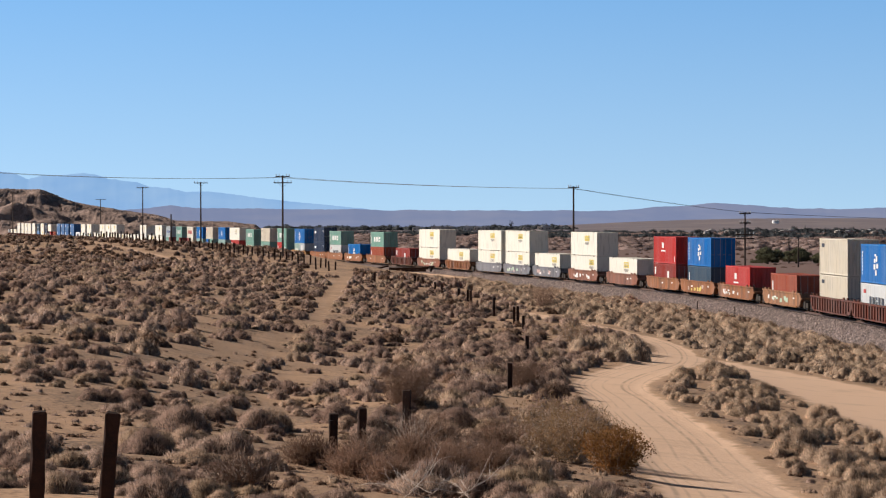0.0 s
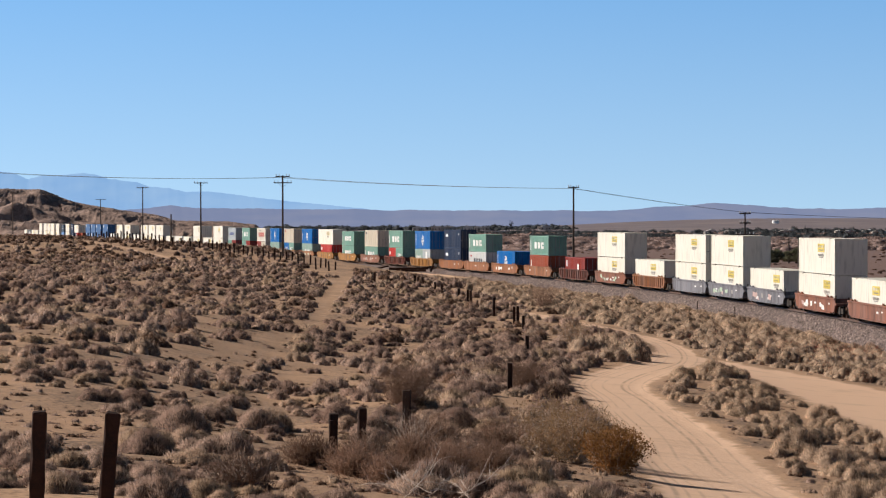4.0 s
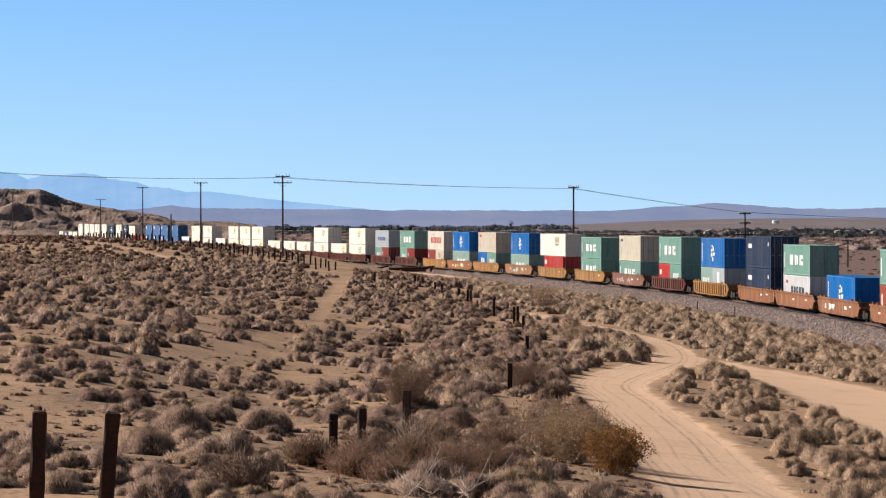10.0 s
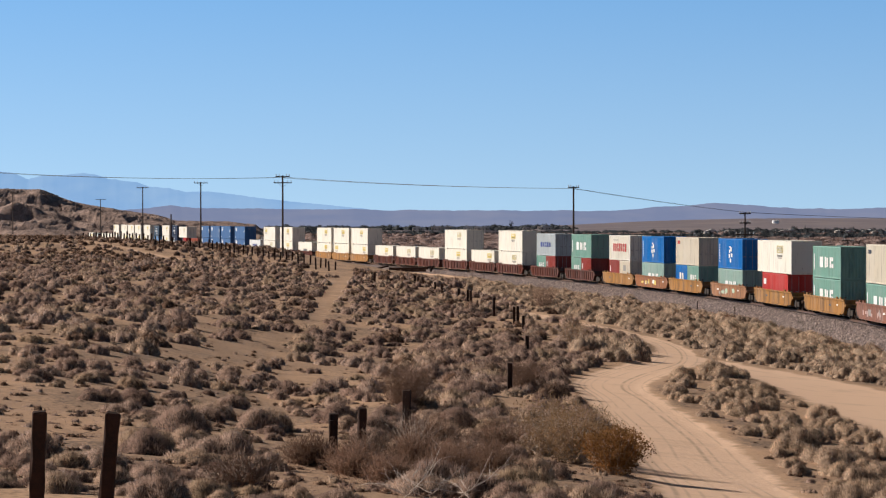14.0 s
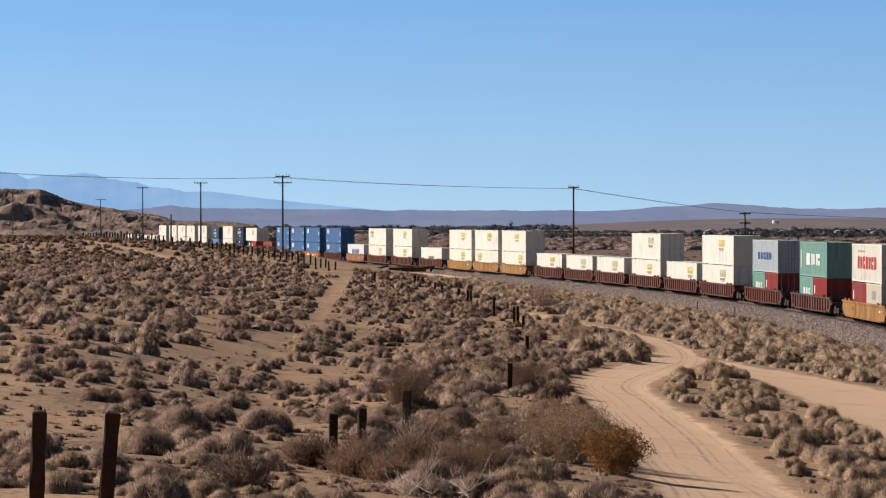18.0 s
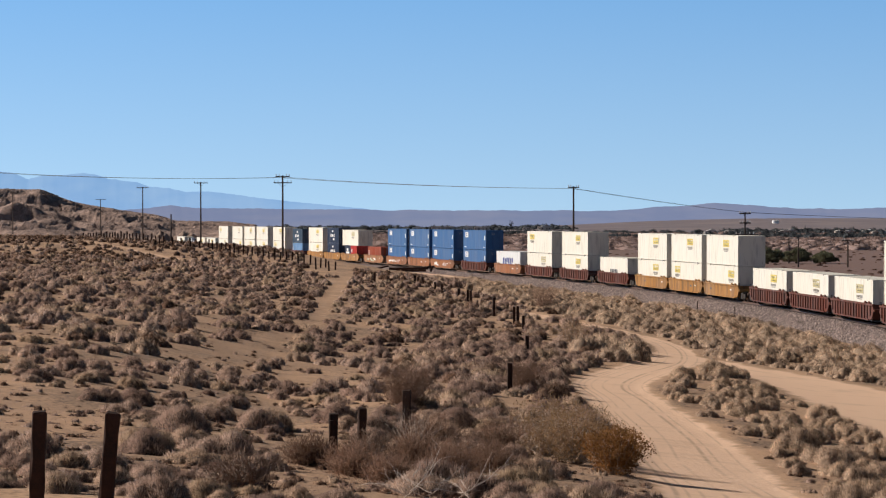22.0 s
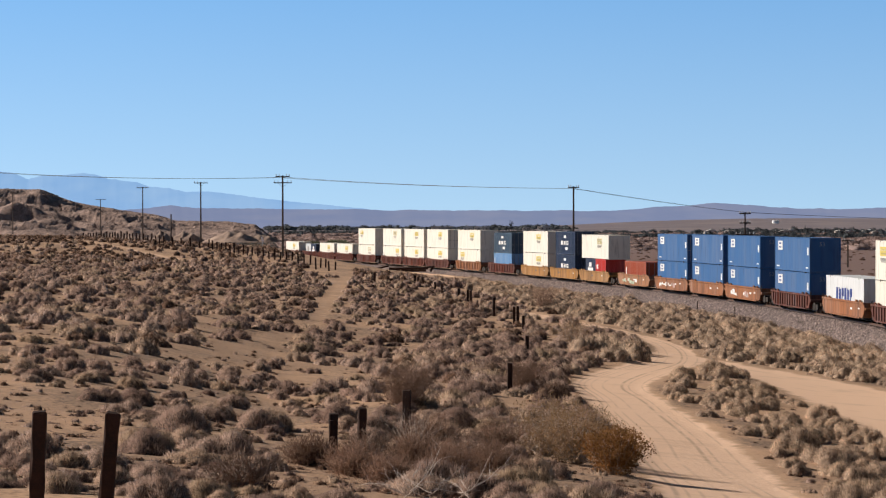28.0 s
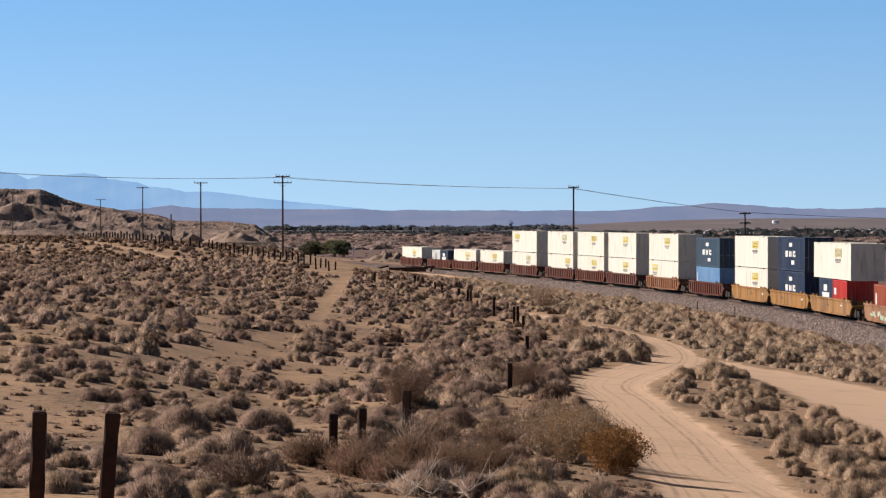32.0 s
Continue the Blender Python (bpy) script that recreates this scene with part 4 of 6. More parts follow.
def stem(points, radii, sides=6):
    """One continuous tapering stem through the points."""
    rings = []
    for i, p in enumerate(points):
        d = (points[min(i + 1, len(points) - 1)] - points[max(i - 1, 0)]).normalized()
        u = d.cross(Vector((0.3, 0.9, 0.3))).normalized()
        w = d.cross(u)
        rings.append([p + (u * math.cos(6.2832 * k / sides) + w * math.sin(6.2832 * k / sides)) * radii[i] for k in range(sides)])
    bm = bmesh.new()
    vs = [[bm.verts.new(c) for c in r] for r in rings]
    for a, b in zip(vs, vs[1:]):
        for k in range(sides):
            bm.faces.new((a[k], a[(k + 1) % sides], b[(k + 1) % sides], b[k]))
    bm.faces.new(vs[0][::-1])
    bm.faces.new(vs[-1])
    return bm


def fallen_branch(x, y, turn, seed, long=1.0):
    """A dead branch with forks, lying half upright in the brush."""
    rng = np.random.RandomState(seed)
    root = new("dead_branch")
    root.matrix_basis = Matrix.Translation((x, y, gz(x, y) - 0.02)) @ Matrix.Rotation(turn, 4, "Z")
    tagged(root, "bleached forked dead branch lying in the brush", "branch")
    for name, k in (("main_limb", 0), ("side_limb", 1), ("side_limb", 2)):
        p = Vector((0.25 * k, 0, 0.16 * k)) * long
        d = Vector((1.0, 0.1, 0.62 - 0.25 * k)).normalized()
        w = 0.010 - 0.002 * k
        pts, rad, forks = [p.copy()], [w], []
        for seg in range(7 - k):
            d = (d + Vector(rng.normal(size=3) * 0.16)).normalized()
            p, w = p + d * 0.16 * long, w * 0.84
            pts.append(p.copy())
            rad.append(w)
            if seg:
                forks.append((p.copy(), (d + Vector(rng.normal(size=3) * 0.6)).normalized(), w))
        limb = part(name, stem(pts, rad), M_BLEACHED, root)
        for q, e, v in forks:
            f = (e + Vector(rng.normal(size=3) * 0.4)).normalized()
            part("twig", stem([q, q + e * 0.18 * long, q + e * 0.18 * long + f * 0.16 * long], [v * 0.6, v * 0.4, v * 0.15], 4), M_BLEACHED, limb)


for k, (bx, by, turn, ln) in enumerate(((-0.7, 43.6, 0.0, 0.85), (-0.35, 43.9, 0.5, 0.75), (0.0, 43.5, 2.6, 0.7), (0.1, 44.2, 0.1, 0.8), (-0.5, 44.3, 2.9, 0.6), (0.45, 44.0, 1.9, 0.6))):
    fallen_branch(bx, by, turn, 8 + k, ln)


def old_log(x, y, turn, ln, r):
    rng = np.random.RandomState(3)
    pts = [Vector((ln * (i / 6 - 0.5), 0.012 * rng.normal(), 0.8 * r)) for i in range(7)]
    ob = part("fallen_log", stem(pts, [r * (1 + 0.08 * rng.normal()) for _ in pts], 10), M_POST, None)
    ob.matrix_basis = Matrix.Translation((x, y, gz(x, y))) @ Matrix.Rotation(turn, 4, "Z")
    tagged(ob, "short dark weathered log lying on the sand", "log")


old_log(1.88, 51.7, 0.03, 0.66, 0.085)
twiggy("dry_bush", 3.3, 118.0, 1.2, 1.1, 7, M_RUDDY, "brown dry open bush behind a fence post", 90, 9000)
twiggy("dry_bush", -1.2, 92.0, 1.3, 1.2, 13, M_RUDDY, "brown dry open bush among sagebrush", 110, 12000)
twiggy("dry_bush", 7.6, 171.0, 1.6, 1.5, 8, M_OLIVE, "olive-grey open bush beside the dirt road", 80, 6000)


# ---- far brush, trees and town ----
def far_belts():
    t = [tuft_arrays(np.random.RandomState(300 + i), 110, 0.22, 0.09, lobes=4, loose=0.5, grain=(8, 3)) for i in range(6)]
    rng = np.random.RandomState(9)

    def belt(n, y0, y1, lo, hi, r0, r1, h0, h1):
        y = rng.uniform(y0, y1, n)
        x = y * rng.uniform(lo, hi, n)
        ok = side(x, y) < -14
        return np.stack([x, y, rng.uniform(r0, r1, n), rng.uniform(h0, h1, n), rng.uniform(0, 6.28, n)], 1)[ok]

    scatter("willow_thicket", np.concatenate([belt(1100, 1000, 1750, -0.055, 0.17, 4.0, 9.0, 0.16, 0.4), belt(300, 2050, 2300, -0.06, 0.17, 4, 9, 0.3, 0.45)]), M_THICKET, t, "leafless grey-brown willow thickets on the river flat", "thicket", M_BODYTHICKET)
    scatter("valley_scrub", belt(900, 420, 1100, -0.08, 0.17, 0.4, 1.0, 0.5, 0.9), M_VALLEY, t, "low brown scrub on the flat beyond the railway", "shrubs", M_VALLEY)
    scatter("town_trees", np.concatenate([belt(420, 2300, 2650, -0.058, 0.17, 3, 6, 0.6, 0.9), belt(430, 1770, 2020, 0.03, 0.17, 2.5, 4.5, 0.7, 1.2), belt(260, 2150, 2400, -0.056, 0.03, 2.5, 5, 0.6, 1.1), belt(260, 2150, 2600, 0.095, 0.17, 3.5, 6, 0.8, 1.4), belt(240, 3150, 3500, -0.06, 0.045, 5, 9, 0.5, 0.95)]), M_TREES, t, "dark belt of town trees in the valley, blue-grey with painted haze", "trees", M_BODYTREES)
    scatter("bluff_foot_scrub", belt(1600, 900, 1400, -0.17, -0.05, 0.8, 2.0, 0.5, 0.9), M_TREES, t, "dark scrub at the foot of the bluff", "shrubs", M_CORE)


far_belts()


def tree_clump(name, x, y, r, h, seed, leaf, label):
    """A broad many-stemmed tree: trunk, limbs and a crown of leaf sprays."""
    rng = np.random.RandomState(seed)
    root = new(name)
    root.location = (x, y, gz(x, y) - 0.05)
    tagged(root, label, "tree")
    bm = bmesh.new()
    rod(bm, (0, 0, 0), (0, 0, h * 0.35), r * 0.09, r * 0.06, 7)
    for i in range(7):
        a = i * 0.9
        rod(bm, (0, 0, h * 0.2), (math.cos(a) * r * 0.6, math.sin(a) * r * 0.6, h * rng.uniform(0.5, 0.75)), r * 0.05, r * 0.015, 5)
    part("trunk", bm, M_POLE, root)
    V = []
    for _ in range(34):
        a, q = rng.uniform(0, 6.28), r * math.sqrt(rng.rand()) * 0.8
        c = np.array([math.cos(a) * q, math.sin(a) * q, h * (0.05 + 0.68 * rng.rand() * (1 - 0.55 * (q / r) ** 2))])
        v = tuft_arrays(rng, 160, 0.5, 0.14, core=False)[0] * np.array([1, 1, 1.0]) * r * rng.uniform(0.22, 0.4)
        V.append(v + c)
    V = np.concatenate(V)
    me = mesh_np("crown", V, np.arange(len(V)).reshape(-1, 3))
    part("crown", me, leaf, root)


tree_clump("tamarisk_tree", -29.5, 800, 5.2, 5.6, 1, M_GREEN, "broad dark green tamarisk beyond the railway")
tree_clump("tamarisk_tree", -35.0, 806, 4.4, 5.0, 2, M_GREEN, "olive-green tamarisk beyond the railway")
tree_clump("valley_tree", 76, 690, 4.2, 4.2, 3, M_GREEN, "dark green spreading tree in the valley")
tree_clump("valley_tree", 84, 700, 4.4, 4.6, 4, M_GREEN, "dark green spreading tree in the valley")
tree_clump("valley_tree", 90, 695, 3.4, 3.4, 5, M_GREEN, "low dark green tree in the valley")
tree_clump("conifer", 75, 3250, 3.0, 13, 6, M_TREES, "tall dark conifer above the town roofs")


# ---- town ----
def house(x, y, w, d, h, wall, label):
    root = new("house")
    root.location = (x, y, gz(x, y) - 0.05)
    tagged(root, label, "house", "houses of the valley town")
    bm = bmesh.new()
    box(bm, -w / 2, w / 2, -d / 2, d / 2, 0, h)
    part("wall", bm, wall, root)
    bm = bmesh.new()
    prism(bm, [(-w / 2 - 0.4, h), (w / 2 + 0.4, h), (0, h + w * 0.16)], -d / 2 - 0.4, d / 2 + 0.4)
    part("roof", bm, M_ROOF, root)
    for sx in (-0.28, 0.1, 0.32):
        bm = bmesh.new()
        box(bm, sx * w - 0.6, sx * w + 0.6, -d / 2 - 0.04, -d / 2 + 0.1, 1.0, 2.2)
        part("window", bm, M_DARK, root)


_r = np.random.RandomState(15)
for k in range(34):
    bearing = _r.uniform(-0.052, 0.022) if k < 13 else _r.uniform(0.09, 0.16)
    yy = _r.uniform(2180, 2420)
    house(bearing * yy, yy, _r.uniform(5, 9), _r.uniform(7, 9), _r.uniform(2.2, 3.0), M_WALL, "small pale stucco house among town trees")

for k in range(16):
    bearing, yy = _r.uniform(-0.01, 0.04), _r.uniform(3080, 3140)
    house(bearing * yy, yy, _r.uniform(7, 13), _r.uniform(8, 10), _r.uniform(2.6, 3.6), M_WALL, "pale stucco house at the edge of the far town")

tank = new("water_tank")
tank.location = (0.1128 * 3500, 3500, gz(395, 3500) + 1.6)
tagged(tank, "white cylindrical water tank on the far slope", "tank")
bm = bmesh.new()
bmesh.ops.create_cone(bm, segments=28, cap_ends=True, radius1=4.2, radius2=4.2, depth=4.0, matrix=Matrix.Translation((0, 0, 0)))
part("shell", bm, M_WHITE, tank)
bm = bmesh.new()
bmesh.ops.create_cone(bm, segments=28, cap_ends=True, radius1=4.3, radius2=0.3, depth=0.5, matrix=Matrix.Translation((0, 0, 2.25)))
part("roof", bm, M_WHITE, tank)


# ---- utility poles and wires ----
def utility_pole(x, y, top, arms, turn, label, z0=None, r=0.17, bulk=1.0):
    z0 = gz(x, y) - 0.3 if z0 is None else z0
    root = new("utility_pole")
    root.matrix_basis = Matrix.Translation((x, y, z0)) @ Matrix.Rotation(turn, 4, "Z")
    tagged(root, label, "pole", "utility poles")
    h = top - z0
    bm = bmesh.new()
    rod(bm, (0, 0, 0), (0, 0, h), r, r * 0.66, 12)
    part("pole", bm, M_POLE, root)
    for drop, half in arms:
        bm = bmesh.new()
        box(bm, -half, half, -0.07 * bulk, 0.07 * bulk, h - drop - 0.07 * bulk, h - drop + 0.07 * bulk, 0.01)
        arm = part("crossarm", bm, M_POLE, root)
        bm = bmesh.new()
        for sgn in (-1, 1):
            rod(bm, (sgn * half * 0.55, -0.08, h - drop), (0, -0.12, h - drop - half * 0.5), 0.02, n=5)
        part("brace", bm, M_WIRE, arm)
        for u in (-0.92, -0.5, 0.5, 0.92):
            bm = bmesh.new()
            rod(bm, (u * half, 0, h - drop + 0.06), (u * half, 0, h - drop + 0.1 + 0.24 * bulk), 0.06 * bulk, 0.04 * bulk, 7)
            part("insulator", bm, M_GLASS, arm)
    return root


def up(bearing, dist, slope):
    """A point at a bearing and a slope (thousandths) from the eye, at a distance."""
    return (bearing * dist / 1000, dist, 7.65 + slope * dist / 1000)


P_A = up(-54.4, 436, 15.1)
P_B = up(44.3, 400, 11.4)
P_C = up(102.5, 590, 2.5)
P_D = up(-82.2, 560, 12.9)
P_E = up(-101.9, 730, 11.2)
P_F = up(-116.2, 1010, 7.1)
P_G = up(-146, 985, 9.4)
for P, arms, tag in ((P_A, ((0.15, 1.05), (1.1, 1.35)), "tall tarred wooden utility pole with two crossarms"), (P_B, ((0.15, 0.75),), "slim wooden utility pole with one crossarm beyond the railway"),
                     (P_C, ((0.2, 1.2), (2.1, 1.1), (4.4, 1.9), (5.2, 1.9)), "wooden utility pole with stacked crossarms in the valley"), (P_D, ((0.2, 1.3),), "wooden utility pole with one crossarm by the fence"),
                     (P_E, ((0.2, 1.5),), "wooden utility pole with one crossarm on the rise"), (P_F, ((0.2, 1.7),), "distant wooden utility pole below the bluff"), (P_G, ((0.2, 1.3),), "distant wooden utility pole on the scrubby rise")):
    utility_pole(P[0], P[1], P[2], arms, 0.06, tag, None, 0.2 if P is P_C else 0.17, 1.7 if P is P_C else 1.0)
for b, dist, sl, arms in ((117.4, 700, -6.0, ()), (120.6, 640, -6.2, ()), (137.4, 640, -6.8, ((0.2, 1.3),)), (94, 700, -6.3, ((0.3, 1.4), (1.3, 1.4)))):
    P = up(b, dist, sl)
    utility_pole(P[0], P[1], P[2], arms, 0.1, "weathered line pole in the valley brush", None, 0.2, 1.6)
P = up(-92.3, 520, 2.0)
utility_pole(P[0], P[1], P[2], (), 0, "short bare pole beside the fence")


def wire(a, b, sag, r, name="power_line"):
    a, b = Vector(a), Vector(b)
    cu = bpy.data.curves.new(name, "CURVE")
    cu.dimensions, cu.bevel_depth, cu.bevel_resolution = "3D", r, 1
    sp = cu.splines.new("POLY")
    n = 24
    sp.points.add(n)
    for i in range(n + 1):
        t = i / n
        p = a.lerp(b, t) - Vector((0, 0, 4 * sag * t * (1 - t)))
        sp.points[i].co = (*p, 1)
    cu.materials.append(M_WIRE)
    return tagged(new(name, cu), "thin dark overhead power line between poles", "power line", "overhead wires")


def lift(p, dx, dz):
    return (p[0] + dx, p[1], p[2] + dz)


OFF_L = up(-175, 470, 18.4)
for dx, dz in ((-0.9, -0.3), (0.9, -0.3)):
    wire(lift(P_A, dx, dz), lift(P_B, dx * 0.25, dz), 0.35, 0.028)
    wire(lift(OFF_L, dx, dz), lift(P_A, dx, dz), 0.75, 0.028)
    wire(lift(P_B, dx * 0.25, dz), lift(P_C, dx * 0.4, 0.05), 0.2, 0.024)
    wire(lift(P_C, dx * 0.4, 0.05), up(190, 800, 0.2), 0.5, 0.035)
wire(lift(P_C, 0, -3.4), up(190, 760, -4.5), 0.6, 0.03)
wire(up(94, 700, -6.4), up(120.6, 640, -6.35), 0.1, 0.045)
wire(up(120.6, 640, -6.35), up(137.4, 640, -6.9), 0.1, 0.05)


# ---- fences ----
def fence_post(x, y, h, lean=0.0, thick=0.2, label="weathered dark railway-tie fence post"):
    rng = random.Random(int(x * 97 + y * 13))
    bm = bmesh.new()
    r = bmesh.ops.create_cube(bm, size=1, matrix=Matrix.LocRotScale((0, 0, (h - 0.25) / 2), None, (thick, thick * 0.9, h + 0.25)))
    bmesh.ops.bevel(bm, geom=list(bm.edges), offset=thick * 0.1, segments=1, affect="EDGES")
    bmesh.ops.subdivide_edges(bm, edges=[e for e in bm.edges if abs(e.verts[0].co.z - e.verts[1].co.z) > 0.3], cuts=4)
    for v in bm.verts:
        v.co += Vector((rng.uniform(-1, 1), rng.uniform(-1, 1), rng.uniform(-1, 1) * (1.5 if v.co.z > h * 0.9 else 0.2))) * thick * 0.06
    me = bpy.data.meshes.new("fence_post")
    bm.to_mesh(me)
    bm.free()
    me.materials.append(M_POST)
    ob = new("fence_post", me)
    ob.matrix_basis = Matrix.Translation((x, y, gz(x, y))) @ Euler((rng.uniform(-0.03, 0.03), lean, rng.uniform(-0.3, 0.3))).to_matrix().to_4x4()
    return tagged(ob, label, "post", "fence posts")


NEAR_POSTS = ((-4.65, 33.7, 1.08, 0.03), (-4.03, 35.2, 1.085, 0.08), (-2.2, 59.1, 0.85, 0.0), (-1.8, 65.3, 0.84, 0.02), (-0.9, 71.5, 1.19, 0.02), (2.6, 114.8, 1.21, 0.01),
              (4.4, 153.9, 1.33, 0.0), (5.3, 194.1, 0.97, 0.0), (5.1, 201.3, 1.43, 0.0), (4.9, 202.9, 1.32, 0.0), (3.8, 220.1, 1.39, 0.0))
MID_POSTS = ((2.4, 249.5, 1.2), (2.2, 261.2, 1.05), (1.4, 269.6, 0.95), (-0.1, 290.1, 0.9), (-0.8, 291.9, 0.9), (-2.1, 309.7, 0.85), (-2.6, 310.3, 0.85), (-3.0, 311.1, 0.9), (-7.1, 307.5, 1.18),
             (-14.2, 388.6, 1.12), (-14.7, 380.1, 1.31), (-16.0, 401.9, 1.23), (-16.6, 399.4, 1.3), (-16.7, 386.9, 1.56))
for x, y, h, lean in NEAR_POSTS:
    fence_post(x, y, h, lean, 0.17 if y < 60 else 0.19)
for i, (x, y, h) in enumerate(MID_POSTS):
    fence_post(x, y, h, 0.03 * ((i * 7) % 5 - 2), 0.2)
FAR_FENCE = ((-18.5, 411), (-22.4, 421), (-28.1, 434), (-36.2, 455), (-44.0, 464), (-50, 480), (-72, 560))
for (ax, ay), (bx, by) in zip(FAR_FENCE, FAR_FENCE[1:]):
    n = max(2, int(math.hypot(bx - ax, by - ay) / (2.2 if by < 500 else 3.0)))
    for i in range(n):
        t = i / n
        fence_post(ax + (bx - ax) * t, ay + (by - ay) * t, 1.35 + 0.2 * math.sin(ax + 9 * i), 0.05 * math.sin(5 * i + ax), 0.22)
for (x0, y0, h0, l0), (x1, y1, h1, l1) in zip(NEAR_POSTS, NEAR_POSTS[1:6]):
    if abs(y1 - y0) < 30:
        for f in (0.45, 0.85):
            wire((x0, y0, gz(x0, y0) + h0 * f), (x1, y1, gz(x1, y1) + h1 * f), 0.1, 0.0022, "fence_wire")


# ---- things by the track ----
def old_timbers():
    root = new("timber_culvert")
    root.location = (-5.9, 457, gz(-5.9, 457) - 0.1)
    tagged(root, "blackened timber culvert with loose beams beside the track", "culvert")
    rng = random.Random(3)
    for i in range(6):
        bm = bmesh.new()
        box(bm, -2.6 + rng.uniform(-0.4, 0.4), 2.6 + rng.uniform(-0.3, 0.6), -0.16, 0.16, 0, 0.32, 0.02)
        ob = part("beam", bm, M_POST, root)
        ob.matrix_basis = pose(0.4 * (i % 2), -0.35 * (i % 3), 0.34 * (i // 3) + 0.1, 0, 0, rng.uniform(-3, 3))
    for a, b in (((-6.5, 0, 0.1), (-2.5, 0, 1.0)), ((2.6, 0, 0.7), (4.6, 0.2, 0.9)), ((4.0, 0, 0.1), (4.3, 0, 1.0))):
        bm = bmesh.new()
        rod(bm, a, b, 0.14, n=6)
        part("beam", bm, M_POST, root)


old_timbers()


def trackside_sign(x, y, h, label):
    root = new("trackside_marker")
    root.location = (x, y, gz(x, y) - 0.1)
    tagged(root, label, "marker")
    bm = bmesh.new()
    rod(bm, (0, 0, 0), (0, 0, h), 0.06, n=8)
    part("mast", bm, M_STEEL, root)
    bm = bmesh.new()
    box(bm, -0.35, 0.35, -0.05, 0.05, h - 1.1, h, 0.02)
    part("board", bm, M_WHITE, root)


trackside_sign(-24.0, 790, 3.0, "white marker board on a mast beyond the track")
trackside_sign(-46.5, 760, 5.2, "white signal mast beyond the track")
for ax in (232.0, 252.0):
    p = rail_pose(ax) @ Vector((5.2, 0, 0))
    fence_post(p.x, p.y, 1.3, 0, 0.07, "thin steel marker stake at the foot of the embankment")


def mound(x, y, r, h, label, rugged=1.0):
    n = 40
    xs = np.linspace(-1, 1, n)
    X, Y = np.meshgrid(xs, xs)
    D = np.hypot(X, Y)
    Z = np.clip(1 - D ** 1.6, 0, 1) * (h + rugged * 0.5 * h * lumps(X * 5, Y * 5, 3, 61) + rugged * 0.2 * h * lumps(X * 5, Y * 5, 1, 62)) - 0.1
    i = np.arange(n * n).reshape(n, n)
    q = np.stack([i[:-1, :-1], i[:-1, 1:], i[1:, 1:], i[1:, :-1]], -1).reshape(-1, 4)
    me = mesh_np("dirt_mound", np.stack([(X * r).ravel(), (Y * r).ravel(), Z.ravel()], 1), q, True)
    me.materials.append(M_ROCK)
    ob = new("dirt_mound", me)
    ob.location = (x, y, gz(x, y))
    tagged(ob, label, "mound")


for px, py, pr, ph in ((-127, 1332, 5.5, 5.5), (-117, 1340, 10, 5.0), (-95, 1330, 15, 5.2), (-82, 1335, 11, 3.8)):
    mound(px, py, pr, ph, "eroded pale rock knoll at the foot of the bluff", 0.35)
mound(-13.0, 705, 7, 2.0, "heap of pale tan earth beyond the track")
mound(-8.5, 712, 5, 2.2, "heap of pale tan earth with brush beyond the track")

# ---- the train ----
PAINT = {
    "white": paint("trailer_white", (0.72, 0.70, 0.615), 0.12), "cream": paint("container_cream", (0.63, 0.58, 0.475), 0.2), "green": paint("container_green", (0.20, 0.385, 0.325), 0.2),
    "blue": paint("container_blue", (0.004, 0.16, 0.50), 0.15), "steelblue": paint("container_steel_blue", (0.042, 0.126, 0.30), 0.15), "navy": paint("container_navy", (0.03, 0.05, 0.10), 0.15),
    "slate": paint("container_slate", (0.06, 0.10, 0.15), 0.2), "red": paint("container_red", (0.52, 0.05, 0.045), 0.2), "maroon": paint("container_maroon", (0.30, 0.05, 0.04), 0.25),
    "grey": paint("container_grey", (0.44, 0.50, 0.53), 0.2), "pale": paint("container_pale_grey", (0.62, 0.65, 0.66), 0.15), "rustred": paint("container_oxide_red", (0.36, 0.085, 0.045), 0.25),
    "sky": paint("container_light_blue", (0.16, 0.33, 0.58), 0.2), "sage": paint("container_teal", (0.30, 0.44, 0.40), 0.2),
}
WELL = {
    "orange": paint("well_orange", (0.31, 0.13, 0.06), 0.8, 0.75, True), "brown": paint("well_brown", (0.14, 0.045, 0.032), 0.6, 0.75, True), "yellow": paint("well_yellow", (0.37, 0.185, 0.055), 0.6, 0.7, True),
    "greyw": paint("well_grey", (0.20, 0.205, 0.235), 0.5, 0.7, True), "tan": paint("well_tan", (0.34, 0.17, 0.09), 0.7, 0.75, True), "redw": paint("well_red", (0.26, 0.11, 0.072), 0.5, 0.7, True),
}
MARK = {k: material("mark_" + k, c, 0.1, 0.6, 0.6, 0.0) for k, c in dict(worn=(0.52, 0.47, 0.27), white=(0.75, 0.76, 0.75), faded=(0.20, 0.26, 0.36), yellow=(0.66, 0.54, 0.13), grey=(0.30, 0.29, 0.27), dark=(0.05, 0.06, 0.08), red=(0.45, 0.05, 0.04),
                                                                      navy=(0.03, 0.06, 0.25), mint=(0.42, 0.55, 0.42), pink=(0.5, 0.36, 0.33)).items()}
CACHE = {}


def shared(key, make):
    if key not in CACHE:
        bm = bmesh.new()
        make(bm)
        me = bpy.data.meshes.new(key[0])
        bm.to_mesh(me)
        bm.free()
        CACHE[key] = me
    return CACHE[key]


